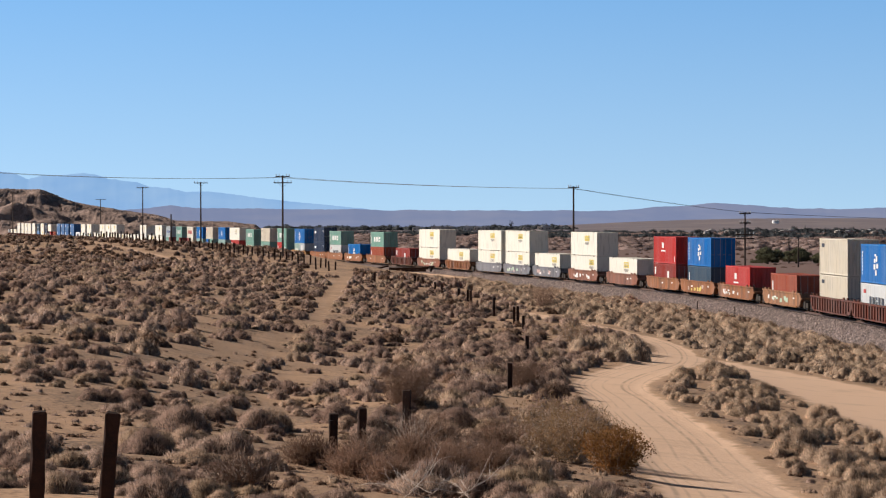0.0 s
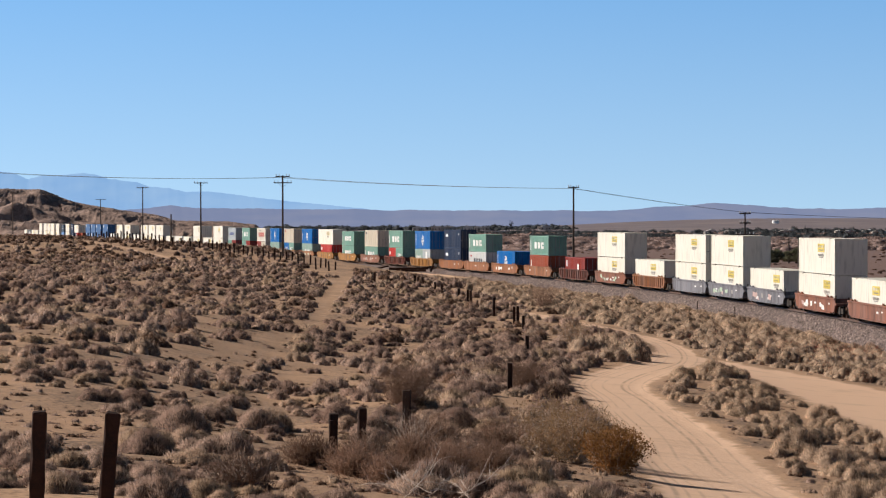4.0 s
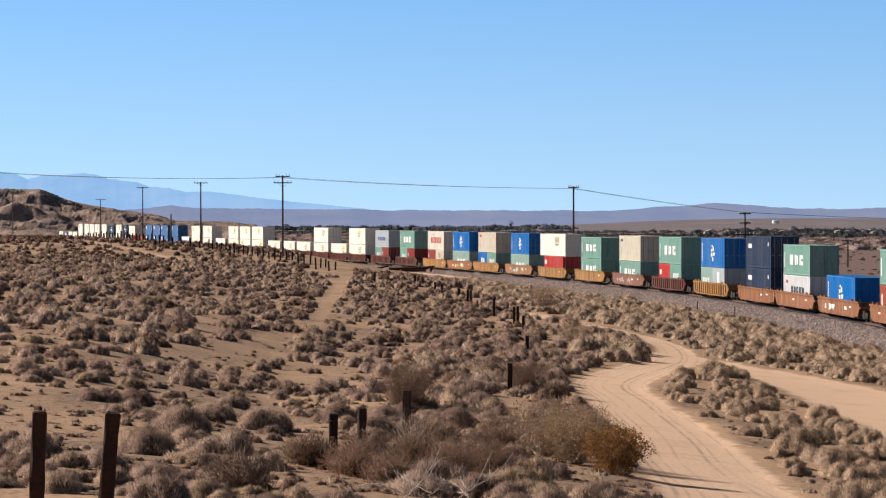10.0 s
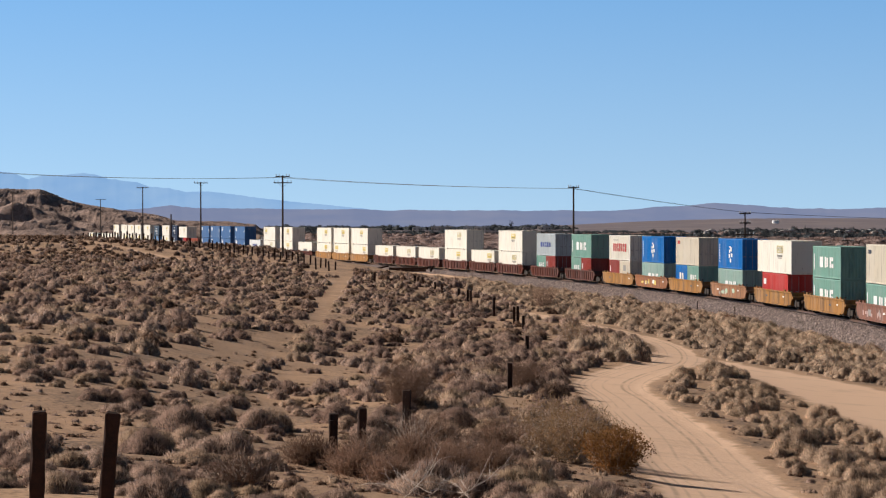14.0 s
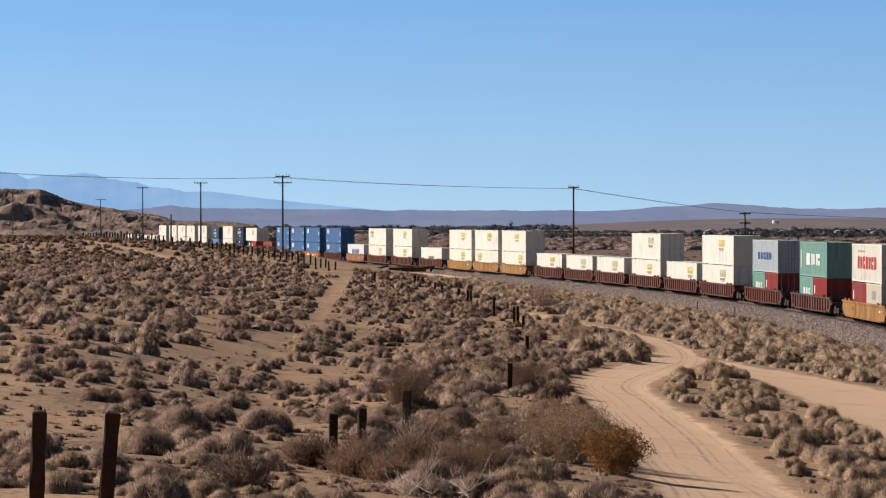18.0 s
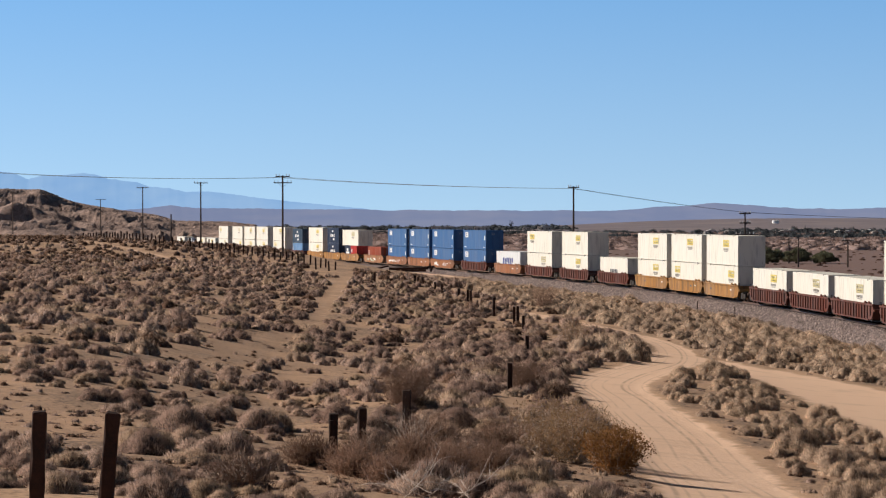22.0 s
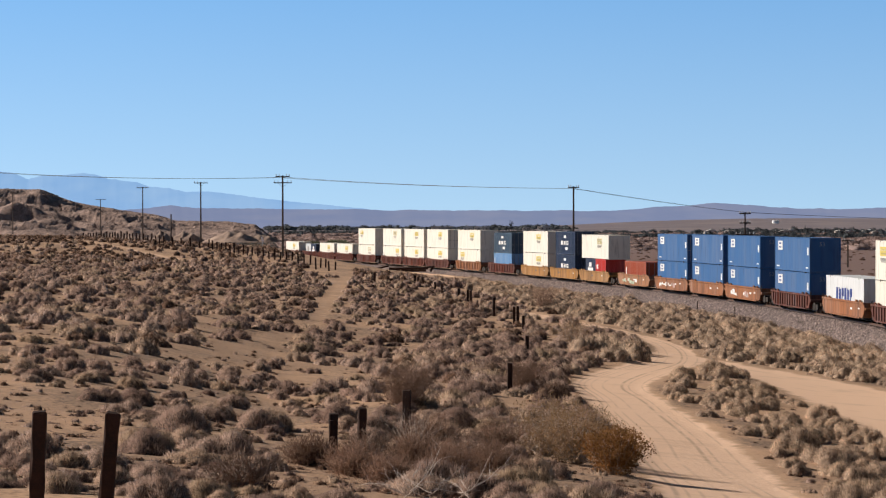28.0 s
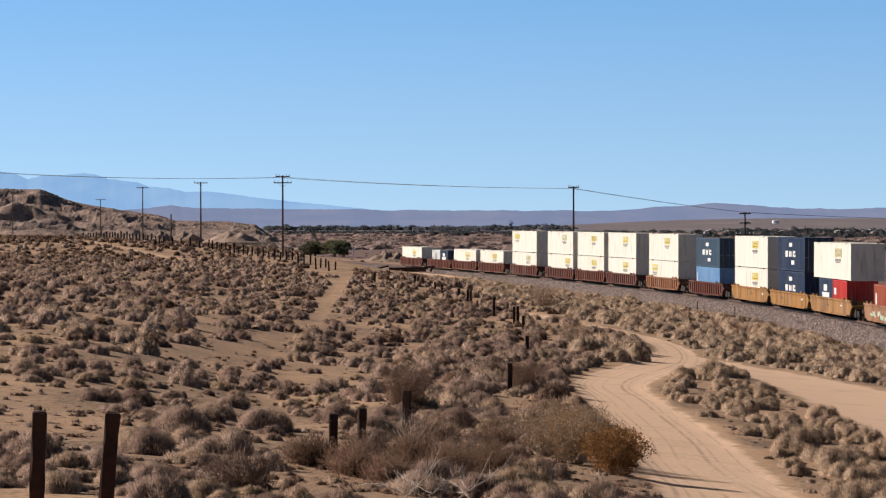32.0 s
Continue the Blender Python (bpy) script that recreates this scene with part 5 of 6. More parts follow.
def wavy(bm, a, b, out, z0, z1, pitch, depth, duty=0.5):
    """A corrugated sheet from a to b (plan points), pushed out along out."""
    a, b, o = Vector(a), Vector(b), Vector(out)
    ln = (b - a).length
    n = max(2, int(ln / pitch))
    pts = []
    for i in range(n):
        for f, d in ((0.0, 0), (duty * 0.75, 0), (duty, -depth), (0.5 + duty * 0.75, -depth)):
            pts.append((a.lerp(b, min(1, (i + f) / n)), d))
    pts.append((b, 0))
    prev = None
    for p, d in pts:
        q = p + o * d
        cur = (bm.verts.new((q.x, q.y, z0)), bm.verts.new((q.x, q.y, z1)))
        if prev:
            bm.faces.new((prev[0], cur[0], cur[1], prev[1]))
        prev = cur


def container(kind, colour, length, height, marks, label, doors):
    """A freight container with its base at z = 0; +y is the leading end, +x the side towards the camera."""
    root = new(kind)
    tagged(root, label, "container", "containers on the train")
    w = 1.3 if length > 13 else 1.22
    L = length / 2
    smoothbox = length > 13

    def shell(bm):
        pitch, depth = (0.62, 0.004) if smoothbox else (0.28, 0.036)
        for sx in (-1, 1):
            wavy(bm, (sx * (w - 0.02), -L + 0.1, 0), (sx * (w - 0.02), L - 0.1, 0), (sx, 0, 0), 0.14, height - 0.1, pitch, depth, 0.9 if smoothbox else 0.5)
        wavy(bm, (-w + 0.1, -L + 0.03, 0), (w - 0.1, -L + 0.03, 0), (0, -1, 0), 0.14, height - 0.1, 0.25, 0.03)
        box(bm, -w + 0.04, w - 0.04, -L + 0.05, L - 0.05, 0.1, 0.16)

    def roof(bm):
        n = 14
        prof = [(-L + 0.05, height - 0.08)]
        for i in range(n):
            a, b = -L + 0.05 + (2 * L - 0.1) * i / n, -L + 0.05 + (2 * L - 0.1) * (i + 1) / n
            prof += [(a, height - 0.03), (a + 0.03, height - 0.012), (b - 0.03, height - 0.012)]
        prof += [(L - 0.05, height - 0.03), (L - 0.05, height - 0.08)]
        near_edge, far_edge = ([bm.verts.new((x, y, z)) for y, z in prof] for x in (-w + 0.04, w - 0.04))
        for i in range(len(prof)):
            j = (i + 1) % len(prof)
            bm.faces.new((near_edge[i], near_edge[j], far_edge[j], far_edge[i]))
        bm.faces.new(near_edge[::-1])
        bm.faces.new(far_edge)
        bmesh.ops.recalc_face_normals(bm, faces=bm.faces)

    def frame_(bm):
        for sx in (-1, 1):
            for sy in (-1, 1):
                box(bm, sx * w - 0.13 * (sx > 0), sx * w + 0.13 * (sx < 0), sy * L - 0.12 * (sy > 0), sy * L + 0.12 * (sy < 0), 0.02, height - 0.02)
            box(bm, sx * w - 0.06 * (sx > 0), sx * w + 0.06 * (sx < 0), -L + 0.12, L - 0.12, 0.06, 0.17)
            box(bm, sx * w - 0.06 * (sx > 0), sx * w + 0.06 * (sx < 0), -L + 0.12, L - 0.12, height - 0.11, height - 0.005)
        for sy in (-1, 1):
            box(bm, -w + 0.13, w - 0.13, sy * L - 0.08 * (sy > 0), sy * L + 0.08 * (sy < 0), 0.02, 0.15)
            box(bm, -w + 0.13, w - 0.13, sy * L - 0.08 * (sy > 0), sy * L + 0.08 * (sy < 0), height - 0.13, height - 0.01)

    mat = PAINT[colour]
    part("shell", shared(("shell", length, height), shell), mat, root)
    part("roof", shared(("roof", length, height), roof), mat, root)
    part("frame", shared(("frame", length, height), frame_), mat, root)

    def end_wall(bm):
        if smoothbox:
            box(bm, -w + 0.13, w - 0.13, L - 0.08, L - 0.012, 0.15, height - 0.13)
            box(bm, -w + 0.2, w - 0.2, L - 0.02, L - 0.004, height - 0.55, height - 0.5)
        else:
            wavy(bm, (-w + 0.13, L - 0.03, 0), (w - 0.13, L - 0.03, 0), (0, 1, 0), 0.15, height - 0.13, 0.25, 0.035)

    def leaf(sgn):
        def make(bm):
            a, b = (0.012, w - 0.135) if sgn > 0 else (-w + 0.135, -0.012)
            box(bm, a, b, L - 0.09, L - 0.035, 0.16, height - 0.14)
            for k in range(3):
                z = 0.3 + k * (height - 0.6) / 2.6
                box(bm, a + 0.06, b - 0.06, L - 0.04, L - 0.026, z, z + (height - 0.6) / 3.4)
        return make

    def lock(sgn, u):
        def make(bm):
            x = sgn * (w * u)
            rod(bm, (x, L - 0.012, 0.1), (x, L - 0.012, height - 0.1), 0.02, n=6)
            box(bm, x - 0.03, x + 0.28, L - 0.02, L + 0.005, height * 0.42, height * 0.42 + 0.05)
        return make

    if doors:
        for sgn in (-1, 1):
            d = part("door", shared(("door", length, height, sgn), leaf(sgn)), mat, root)
            for u in (0.22, 0.72):
                part("lock_rod", shared(("lock_rod", length, height, sgn, u), lock(sgn, u)), M_STEEL, d, "galvanised lock rod")
    else:
        part("end_wall", shared(("end_wall", length, height), end_wall), mat, root)

    def cast(bm):
        box(bm, -0.09, 0.09, -0.09, 0.09, -0.06, 0.06, 0.008)

    cm = shared(("corner_casting",), cast)
    for sx in (-1, 1):
        for sy in ((-1, 1) if length < 13 else (-6.1 / L, 6.1 / L)):
            for z in (0.045, height - 0.048):
                c = part("corner_casting", cm, M_DARK if length > 13 else mat, root)
                c.location = (sx * (w - 0.082), sy * (L - 0.082), z)
    # markings: kind colour, along from the trailing end, width, up from the base, height (fractions)
    for name, col, u, du, v, dv in marks:
        bm = bmesh.new()
        y0 = -L + u * length
        box(bm, w + 0.001, w + 0.006, y0, y0 + du * length, v * height, (v + dv) * height)
        part(name, bm, MARK[col], root)
    if colour == "steelblue":
        ends = shared(("length_figure",), length_figure)
        f = part("length_figure", ends, MARK["faded"], root)
        f.location = (0.25, L + 0.004, height * 0.76)
    return root


def length_figure(bm):
    """The stencilled figure 53 facing +y, from the built-in font."""
    cu = bpy.data.curves.new("figure", "FONT")
    cu.body, cu.size, cu.extrude, cu.align_x = "53", 0.5, 0.002, "CENTER"
    ob = bpy.data.objects.new("figure", cu)
    me = bpy.data.meshes.new_from_object(ob)
    bm.from_mesh(me)
    bmesh.ops.transform(bm, matrix=Matrix.Rotation(math.pi, 4, "Z") @ Matrix.Rotation(math.pi / 2, 4, "X"), verts=bm.verts)
    bpy.data.objects.remove(ob)
    bpy.data.meshes.remove(me)
    bpy.data.curves.remove(cu)


def letters(col, u0, u1, v, dv, n, name="lettering_bar"):
    """A row of unreadable block letters as plain bars, each notched into two strokes."""
    out = []
    step = (u1 - u0) / n
    for i in range(n):
        a = u0 + i * step
        if i % 3 == 0:
            out.append((name, col, a, step * 0.66, v, dv))
        elif i % 3 == 1:
            out.append((name, col, a, step * 0.28, v, dv))
            out.append((name, col, a + step * 0.36, step * 0.32, v + dv * 0.06, dv * 0.88))
        else:
            out.append((name, col, a, step * 0.26, v, dv))
            out.append((name, col, a + step * 0.3, step * 0.38, v + dv * 0.62, dv * 0.38))
            out.append((name, col, a + step * 0.36, step * 0.36, v, dv * 0.4))
    return out


def logo_white(u, v=0.58, worn=False):
    """A square logo panel of the white containers with lines of small writing below it."""
    base, ink = ("worn", "white") if worn else ("yellow", "white")
    u -= 0.02
    return [("logo_panel", base, u, 0.18, v + 0.04, 0.23), ("logo_bar", ink, u + 0.02, 0.04, v + 0.16, 0.07), ("logo_bar", ink, u + 0.08, 0.03, v + 0.15, 0.08), ("logo_bar", ink, u + 0.125, 0.04, v + 0.17, 0.05),
            ("logo_bar", "grey" if not worn else "white", u + 0.03, 0.12, v + 0.08, 0.03)] + letters("grey", u + 0.01, u + 0.17, v - 0.08, 0.07, 5) + [("lettering_bar", "grey", u + 0.03, 0.11, v - 0.12, 0.025)]


def small_codes(col, u=0.06):
    return [("code_bar", col, u, 0.03, 0.25, 0.5)]


GREEN_MARK = letters("white", 0.26, 0.80, 0.34, 0.33, 3) + small_codes("white", 0.04)
BLUE_MARK = [("logo_panel", "white", 0.49, 0.05, 0.22, 0.13), ("logo_panel", "white", 0.44, 0.06, 0.37, 0.13), ("logo_panel", "white", 0.53, 0.06, 0.40, 0.12), ("logo_panel", "white", 0.45, 0.05, 0.54, 0.10), ("logo_panel", "white", 0.51, 0.05, 0.57, 0.14),
             ("logo_panel", "white", 0.47, 0.05, 0.70, 0.06)] + [("code_bar", "white", 0.045, 0.03, 0.22 + 0.09 * k, 0.055) for k in range(7)]
NAVY_MARK = [("logo_panel", "white", 0.1, 0.14, 0.62, 0.14), ("code_bar", "white", 0.88, 0.03, 0.7, 0.12)]
TEAL_MARK = letters("white", 0.28, 0.7, 0.42, 0.18, 3) + [("logo_panel", "white", 0.42, 0.12, 0.72, 0.12), ("logo_panel", "white", 0.5, 0.12, 0.2, 0.12)]
DOMESTIC_MARK = [("logo_panel", "white", 0.1, 0.13, 0.62, 0.27), ("logo_panel", "navy", 0.13, 0.06, 0.68, 0.05), ("logo_panel", "navy", 0.13, 0.06, 0.79, 0.05), ("code_bar", "white", 0.93, 0.04, 0.5, 0.22), ("code_bar", "white", 0.9, 0.06, 0.12, 0.04), ("code_bar", "white", 0.06, 0.08, 0.12, 0.04)]

# loads: colour, length, height, markings, label
BOX = {
    "W": ("white", 16.15, 2.9, logo_white(0.56), "white long domestic container with a yellow logo panel"),
    "V": ("white", 16.15, 2.9, logo_white(0.72), "white long domestic container with a yellow logo near one end"),
    "U": ("white", 16.15, 2.9, logo_white(0.14), "white long domestic container with a yellow logo at its tail"),
    "X": ("white", 16.15, 2.9, logo_white(0.60, 0.58, True), "white long domestic container with a worn logo panel"),
    "Y": ("white", 16.15, 2.9, letters("dark", 0.38, 0.66, 0.2, 0.34, 5), "plain white long container with dark lettering"),
    "M": ("pale", 16.15, 2.9, letters("navy", 0.28, 0.72, 0.12, 0.58, 6), "pale grey long container with large blue lettering"),
    "B": ("steelblue", 16.15, 2.9, DOMESTIC_MARK, "blue long domestic container with a white square logo"),
    "g": ("green", 12.19, 2.59, GREEN_MARK, "sea-green shipping container with white block lettering"),
    "G": ("green", 12.19, 2.9, GREEN_MARK, "tall sea-green shipping container with white block lettering"),
    "c": ("cream", 12.19, 2.9, [("code_bar", "dark", 0.08, 0.1, 0.76, 0.1)], "cream shipping container with a small dark mark"),
    "d": ("cream", 12.19, 2.9, [("code_bar", "red", 0.08, 0.1, 0.76, 0.12)], "cream shipping container with a small red mark"),
    "b": ("blue", 12.19, 2.9, BLUE_MARK, "bright blue shipping container with a white emblem"),
    "n": ("navy", 12.19, 2.9, NAVY_MARK, "dark navy shipping container with a small white mark"),
    "s": ("slate", 12.19, 2.59, small_codes("white", 0.06), "slate-blue weathered shipping container"),
    "r": ("red", 12.19, 2.9, [("logo_panel", "white", 0.38, 0.09, 0.58, 0.2), ("code_bar", "white", 0.34, 0.2, 0.45, 0.05), ("code_bar", "white", 0.92, 0.03, 0.1, 0.2)], "red shipping container with a small white emblem"),
    "R": ("maroon", 12.19, 2.59, [("code_bar", "white", 0.06, 0.05, 0.55, 0.3), ("logo_panel", "white", 0.62, 0.08, 0.3, 0.4)], "dark red shipping container with white code marks"),
    "q": ("red", 12.19, 2.59, [("logo_panel", "white", 0.06, 0.1, 0.6, 0.2)], "plain red shipping container"),
    "o": ("rustred", 12.19, 2.59, [("code_bar", "white", 0.06, 0.04, 0.2, 0.55)], "rusty oxide-red shipping container"),
    "w": ("pale", 12.19, 2.59, letters("dark", 0.3, 0.8, 0.42, 0.22, 5) + [("code_bar", "red", 0.1, 0.08, 0.72, 0.1)], "pale grey shipping container with dark lettering"),
    "k": ("grey", 12.19, 2.9, letters("navy", 0.22, 0.78, 0.4, 0.22, 5), "grey-blue shipping container with dark blue lettering"),
    "j": ("white", 12.19, 2.9, letters("red", 0.2, 0.85, 0.36, 0.32, 7) + [("code_bar", "grey", 0.2, 0.25, 0.8, 0.03)], "white shipping container with red lettering"),
    "t": ("sage", 12.19, 2.59, letters("white", 0.3, 0.8, 0.3, 0.26, 3), "faded teal shipping container with white lettering"),
    "p": ("slate", 12.19, 2.9, TEAL_MARK, "slate-blue shipping container with white lettering"),
    "P": ("navy", 12.19, 2.9, TEAL_MARK, "navy shipping container with white lettering"),
    "y": ("sky", 12.19, 2.59, small_codes("white", 0.04), "light blue shipping container"),
    "1": ("red", 6.06, 2.59, [("logo_panel", "white", 0.1, 0.16, 0.55, 0.2)], "short red shipping container"),
    "2": ("green", 6.06, 2.59, letters("white", 0.3, 0.85, 0.45, 0.2, 3), "short green shipping container"),
    "3": ("blue", 6.06, 2.59, letters("white", 0.35, 0.75, 0.3, 0.4, 2), "short blue shipping container"),
    "4": ("maroon", 6.06, 2.59, [("code_bar", "white", 0.1, 0.06, 0.5, 0.25)], "short dark red shipping container"),
    "5": ("cream", 6.06, 2.59, [("logo_panel", "grey", 0.35, 0.25, 0.55, 0.25)], "short cream shipping container"),
    "6": ("grey", 6.06, 2.59, [("logo_panel", "white", 0.4, 0.2, 0.45, 0.4)], "short grey shipping container"),
    "7": ("navy", 6.06, 2.59, [("logo_panel", "white", 0.35, 0.25, 0.62, 0.2), ("logo_panel", "white", 0.25, 0.5, 0.42, 0.16)], "short navy shipping container"),
    "8": ("sage", 6.06, 2.59, letters("white", 0.2, 0.8, 0.4, 0.2, 3), "short faded teal shipping container"),
    "9": ("pale", 6.06, 2.59, [("logo_panel", "grey", 0.4, 0.2, 0.4, 0.4)], "short pale grey shipping container"),
}
# wagons from the head of the train: arc position at the start, well colour, ribbed, lower load (far, near), upper load, joint ahead is articulated, graffiti
TRAIN = (
    (294.0, "brown", 1, "w", "b", 0, ""), (276.2, "brown", 1, "c", "c", 1, ""), (253.6, "tan", 0, "o", "", 0, "mint"), (231.1, "orange", 0, "r", "", 0, "white"), (211.3, "orange", 0, "s", "b", 1, "yellow"),
    (192.7, "orange", 0, "R", "r", 1, ""), (169.4, "redw", 0, "W", "", 0, ""), (145.9, "redw", 0, "V", "W", 0, "white"), (122.7, "greyw", 0, "V", "", 0, "pink"), (102.9, "greyw", 0, "W", "W", 1, "mint"),
    (83.8, "greyw", 0, "W", "W", 1, ""), (61.5, "orange", 1, "W", "", 0, ""), (39.2, "redw", 0, "W", "W", 0, "mint"), (16.9, "brown", 1, "R", "", 0, ""), (-6.2, "orange", 0, "o", "g", 0, ""),
    (-28.6, "orange", 0, "b", "", 0, "white"), (-48.4, "orange", 0, "w", "g", 1, ""), (-66.6, "orange", 0, "n", "n", 1, ""), (-89.7, "yellow", 1, "86", "b", 0, ""), (-112.4, "brown", 1, "12", "G", 0, ""),
    (-135.0, "redw", 0, "g", "c", 0, "pink"), (-158.0, "yellow", 0, "g", "g", 0, ""), (-181.7, "yellow", 0, "q", "X", 0, ""), (-203.8, "tan", 0, "t", "b", 0, "mint"), (-226.3, "yellow", 0, "32", "d", 0, ""),
    (-245.1, "orange", 0, "t", "b", 1, "yellow"), (-264.1, "yellow", 0, "45", "j", 1, ""), (-287.2, "brown", 1, "24", "G", 0, ""), (-309.7, "brown", 1, "24", "k", 0, ""), (-333.1, "brown", 1, "X", "W", 0, ""),
    (-352.2, "brown", 1, "V", "", 1, ""), (-371.8, "brown", 1, "W", "X", 1, ""), (-392.4, "brown", 1, "X", "", 0, ""), (-411.3, "brown", 1, "X", "", 1, ""), (-430.4, "brown", 1, "W", "", 1, ""),
    (-454.0, "yellow", 0, "V", "W", 0, ""), (-472.8, "yellow", 0, "U", "W", 1, ""), (-491.5, "yellow", 0, "W", "W", 1, ""), (-513.6, "brown", 1, "Y", "", 0, ""), (-537.3, "brown", 1, "W", "W", 0, ""),
    (-560.0, "brown", 1, "X", "U", 0, ""), (-580.9, "orange", 0, "M", "", 0, ""), (-604.5, "brown", 1, "B", "B", 0, ""), (-627.8, "orange", 0, "B", "B", 0, "white"), (-646.4, "orange", 0, "B", "B", 1, ""),
    (-665.2, "orange", 0, "B", "B", 1, "white"), (-686.2, "tan", 0, "o", "", 0, "mint"), (-709.6, "yellow", 0, "71", "X", 0, ""), (-728.4, "yellow", 0, "P", "P", 1, ""), (-747.4, "yellow", 0, "W", "W", 1, ""),
    (-769.8, "brown", 1, "y", "p", 0, ""), (-793.2, "orange", 1, "U", "W", 0, ""), (-816.7, "brown", 1, "W", "W", 0, ""), (-835.5, "brown", 1, "W", "W", 1, ""), (-854.5, "brown", 1, "V", "X", 1, ""),
    (-878.0, "brown", 1, "X", "U", 0, ""), (-900.3, "brown", 1, "W", "", 0, ""), (-919.4, "brown", 1, "W", "", 1, ""), (-938.3, "brown", 1, "97", "", 1, ""), (-960.5, "brown", 1, "W", "", 0, ""),
)
FLOOR = 0.36
MOVERS = []


def truck_at(parent, y):
    """A two-axle truck of a wagon."""
    def frames(bm):
        for sx in (-1, 1):
            prism(bm, [(sx * 1.0, 0.30), (sx * 1.14, 0.30), (sx * 1.14, 0.72), (sx * 1.0, 0.72)], -1.25, 1.25)
            box(bm, sx * 1.07 - 0.12, sx * 1.07 + 0.12, -0.3, 0.3, 0.22, 0.85)
        box(bm, -1.0, 1.0, -0.2, 0.2, 0.45, 0.85)

    def axle(bm):
        rod(bm, (-1.1, 0, 0.42), (1.1, 0, 0.42), 0.075, n=8)
        for sx in (-1, 1):
            rod(bm, (sx * 0.70, 0, 0.42), (sx * 0.82, 0, 0.42), 0.42, n=20)
            rod(bm, (sx * 0.67, 0, 0.42), (sx * 0.70, 0, 0.42), 0.46, n=20)

    t = part("truck", shared(("truck",), frames), M_DARK, parent)
    t.location = (0, y, 0)
    for a in (-0.89, 0.89):
        part("wheelset", shared(("wheelset",), axle), M_RAIL, t).location = (0, a, 0)


def well_wagon(colour, ribbed, graffiti, gap_front, gap_back):
    root = new("well_wagon")
    words = {"orange": "weathered orange-brown", "brown": "rusty brown", "yellow": "faded yellow", "greyw": "grey", "tan": "stained tan-brown", "redw": "reddish brown"}[colour]
    tagged(root, words + (" double-stack well wagon with ribbed sides" if ribbed else " double-stack well wagon with smooth plated sides"), "freight wagon", "well wagons of the train")
    mat = WELL[colour]
    half = 8.9

    def sill(sx):
        def make(bm):
            x0, x1 = 1.36, 1.44
            # plate with cut-up ends
            prof = [(-half, 0.95), (-half + 0.5, 0.42), (-half + 1.6, 0.30), (half - 1.6, 0.30), (half - 0.5, 0.42), (half, 0.95), (half, 1.38), (-half, 1.38)]
            rows = [[bm.verts.new((sx * x, y, z)) for y, z in prof] for x in (x0, x1)]
            n = len(prof)
            bm.faces.new(rows[0])
            bm.faces.new(rows[1][::-1])
            for i in range(n):
                bm.faces.new((rows[0][i], rows[1][i], rows[1][(i + 1) % n], rows[0][(i + 1) % n]))
            xa, xb = sorted((sx * 1.33, sx * 1.52))
            box(bm, xa, xb, -half, half, 1.36, 1.50, 0.01)
            box(bm, xa, xb, -half + 1.6, half - 1.6, 0.26, 0.38, 0.01)
            if ribbed:
                for i in range(15):
                    y = -half + 1.0 + i * (2 * half - 2.0) / 14
                    a, b = sorted((sx * 1.44, sx * 1.535))
                    box(bm, a, b, y - 0.09, y + 0.09, 0.36 if 0 < i < 14 else 0.6, 1.37)
            bmesh.ops.recalc_face_normals(bm, faces=bm.faces)
        return make

    for sx in (-1, 1):
        part("side_sill", shared(("side_sill", ribbed, sx), sill(sx)), mat, root)

    def deck(bm):
        box(bm, -1.36, 1.36, -8.1, 8.1, 0.24, FLOOR, 0.03)

    part("well_floor", shared(("well_floor",), deck), M_DARK, root)

    def platform(sy):
        def make(bm):
            a, b = sorted((sy * (half - 0.65), sy * (half + 0.35)))
            box(bm, -1.42, 1.42, a, b, 0.92, 1.12, 0.02)
            a, b = sorted((sy * (half - 0.75), sy * (half - 0.55)))
            box(bm, -1.36, 1.36, a, b, 0.35, 1.45)
            box(bm, -0.3, 0.3, sy * half - 0.4, sy * half + 0.4, 0.6, 0.95)
        return make

    def post(bm):
        rod(bm, (0, 0, 0), (0, 0, 0.62), 0.025, n=6)
        rod(bm, (0, 0.45, 0), (0, 0.45, 0.62), 0.025, n=6)
        for z in (0.15, 0.38, 0.6):
            rod(bm, (0, 0, z), (0, 0.45, z), 0.02, n=5)

    for sy in (-1, 1):
        part("end_platform", shared(("end_platform", sy), platform(sy)), mat, root)
    for sx, sy in ((1, 1), (1, -1), (-1, 1), (-1, -1)):
        if gap_front > 21 or sy < 0:
            part("end_ladder", shared(("end_ladder",), post), M_DARK, root).location = (sx * 1.38, sy * (half + 0.05) - 0.22, 1.1)
    # guide blocks on the top chord
    def guide(bm):
        prism(bm, [(1.34, 1.5), (1.5, 1.5), (1.5, 1.66), (1.42, 1.66)], -0.25, 0.25)

    for sy in (-7.4, -5.8, 5.8, 7.4):
        part("guide_block", shared(("guide_block",), guide), mat, root).location = (0, sy, 0)
    truck_at(root, -half - (0.3 if gap_back < 21 else 0.55))
    if gap_front > 21:
        truck_at(root, half + 0.55)

        def coupler(bm):
            box(bm, -0.14, 0.14, half + 0.3, half + 2.1, 0.72, 0.98, 0.03)
        part("coupler", shared(("coupler",), coupler), M_DARK, root)
    # painted markings, spray paint and stencils on the camera-side plate
    face = 1.541 if ribbed else 1.446
    rng = random.Random(len(MOVERS) * 7 + 3)
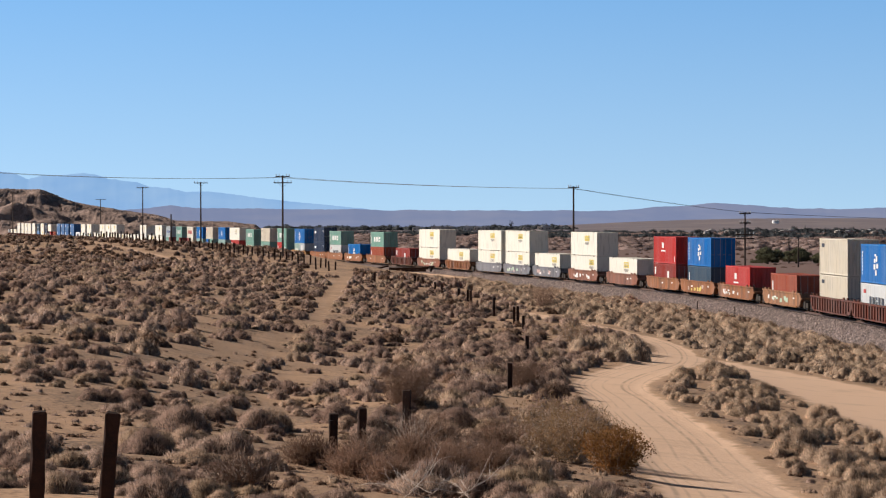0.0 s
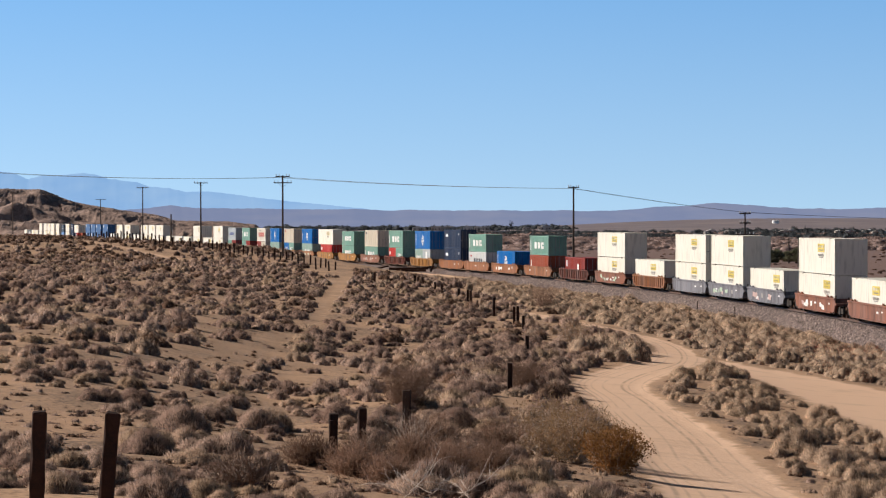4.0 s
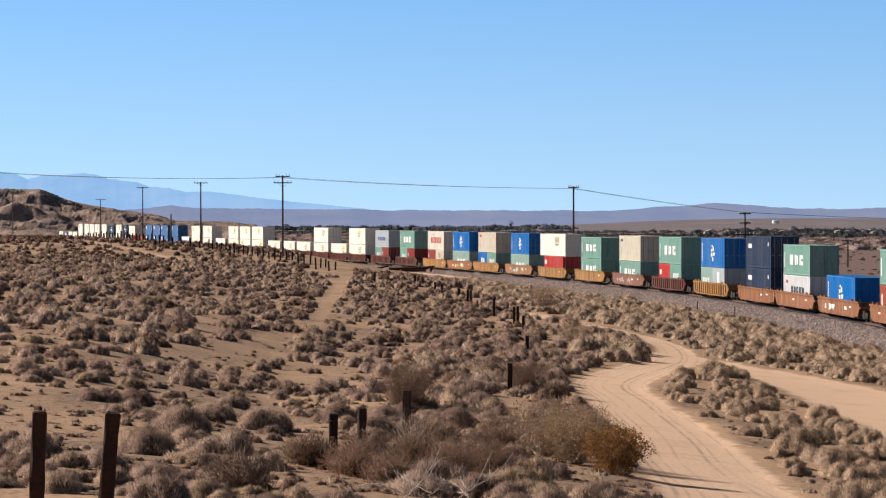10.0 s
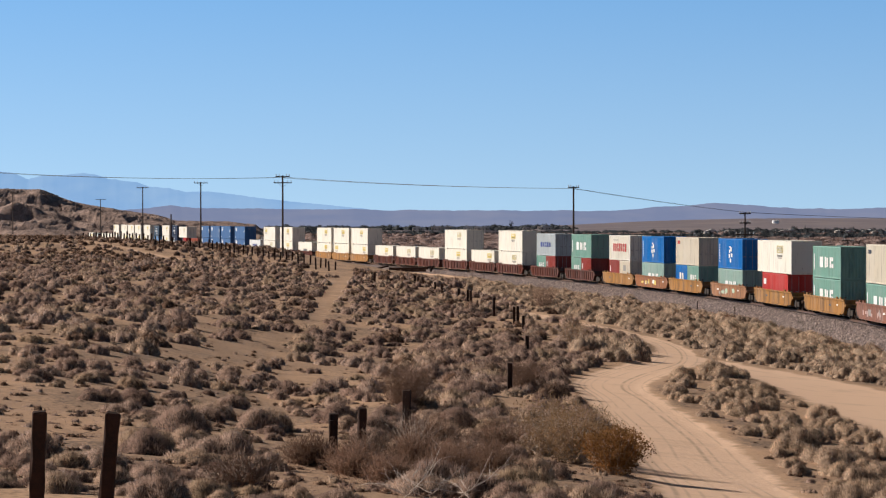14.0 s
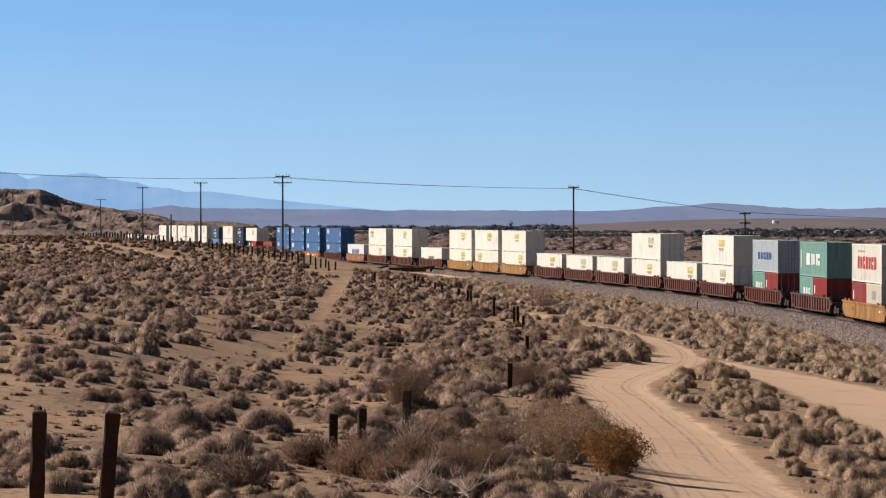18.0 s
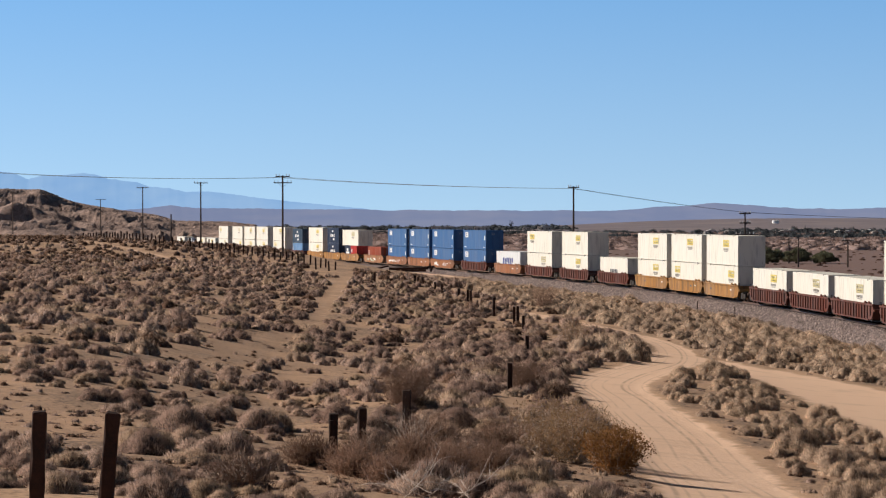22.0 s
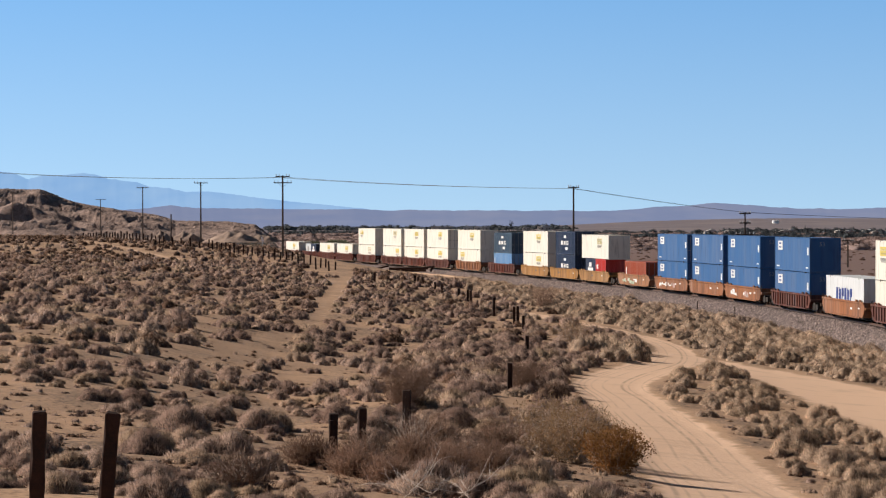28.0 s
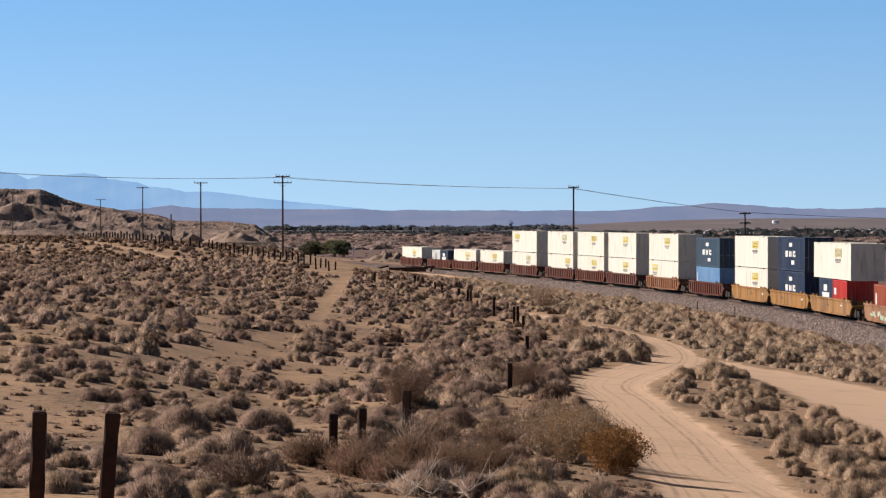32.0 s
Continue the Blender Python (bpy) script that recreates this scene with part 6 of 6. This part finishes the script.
    spots = [("code_bar", "white" if colour != "yellow" else "dark", rng.uniform(-6, 4), 0.9, 0.85, 0.16), ("code_bar", "white", rng.uniform(4.5, 6.5), 0.7, 0.95, 0.12)]
    if graffiti:
        for k in range(9):
            spots.append(("spray_paint", graffiti if k % 3 else rng.choice(["white", "pink", "grey"]), rng.uniform(-6.5, 3), rng.uniform(0.4, 1.6), rng.uniform(0.4, 0.7), rng.uniform(0.25, 0.6)))
    if not ribbed:
        for i, (name, col, y, dy, z, dz) in enumerate(spots):
            bm = bmesh.new()
            n = 9
            vs = []
            for k in range(n):
                a = 6.283 * k / n
                q = 1 if name == "code_bar" else rng.uniform(0.55, 1.0)
                px, pz = (math.copysign(abs(math.cos(a)) ** 0.3, math.cos(a)), math.copysign(abs(math.sin(a)) ** 0.3, math.sin(a)))
                vs.append(bm.verts.new((face + 0.0015 * i, y + dy / 2 + px * q * dy / 2, min(1.34, z + dz / 2 + pz * q * dz / 2))))
            bm.faces.new(vs)
            r = bmesh.ops.extrude_face_region(bm, geom=list(bm.faces))
            bmesh.ops.translate(bm, verts=[v for v in r["geom"] if isinstance(v, bmesh.types.BMVert)], vec=(0.001, 0, 0))
            part(name, bm, MARK[col], root)
    return root


def build_train():
    for i, (arc, colour, ribbed, low, high, joined, graffiti) in enumerate(TRAIN):
        front = TRAIN[i - 1][0] - arc if i else 24
        back = arc - TRAIN[i + 1][0] if i + 1 < len(TRAIN) else 24
        MOVERS.append((well_wagon(colour, ribbed, graffiti, front, back), arc, 0.0))
        z = FLOOR
        if len(low) == 2:
            for code, dy in zip(low, (-3.06, 3.06)):
                c, ln, h, marks, label = BOX[code]
                MOVERS.append((container("shipping_container", c, ln, h, marks, label, (i + len(code)) % 2), arc + dy, z))
            z += 2.59
        else:
            c, ln, h, marks, label = BOX[low]
            MOVERS.append((container("shipping_container" if ln < 13 else "domestic_container", c, ln, h, marks, label, ln < 13 and i % 3 != 0), arc, z))
            z += h
        if high:
            c, ln, h, marks, label = BOX[high]
            MOVERS.append((container("shipping_container" if ln < 13 else "domestic_container", c, ln, h, marks, label, (ln < 13 and i % 4 != 1) or i % 7 == 3), arc, z))


build_train()


def motions():
    for thing, arc, z in MOVERS:
        walk(thing, [(float(t), rail_pose(arc + SPEED * t, z)) for t in range(33)])


motions()
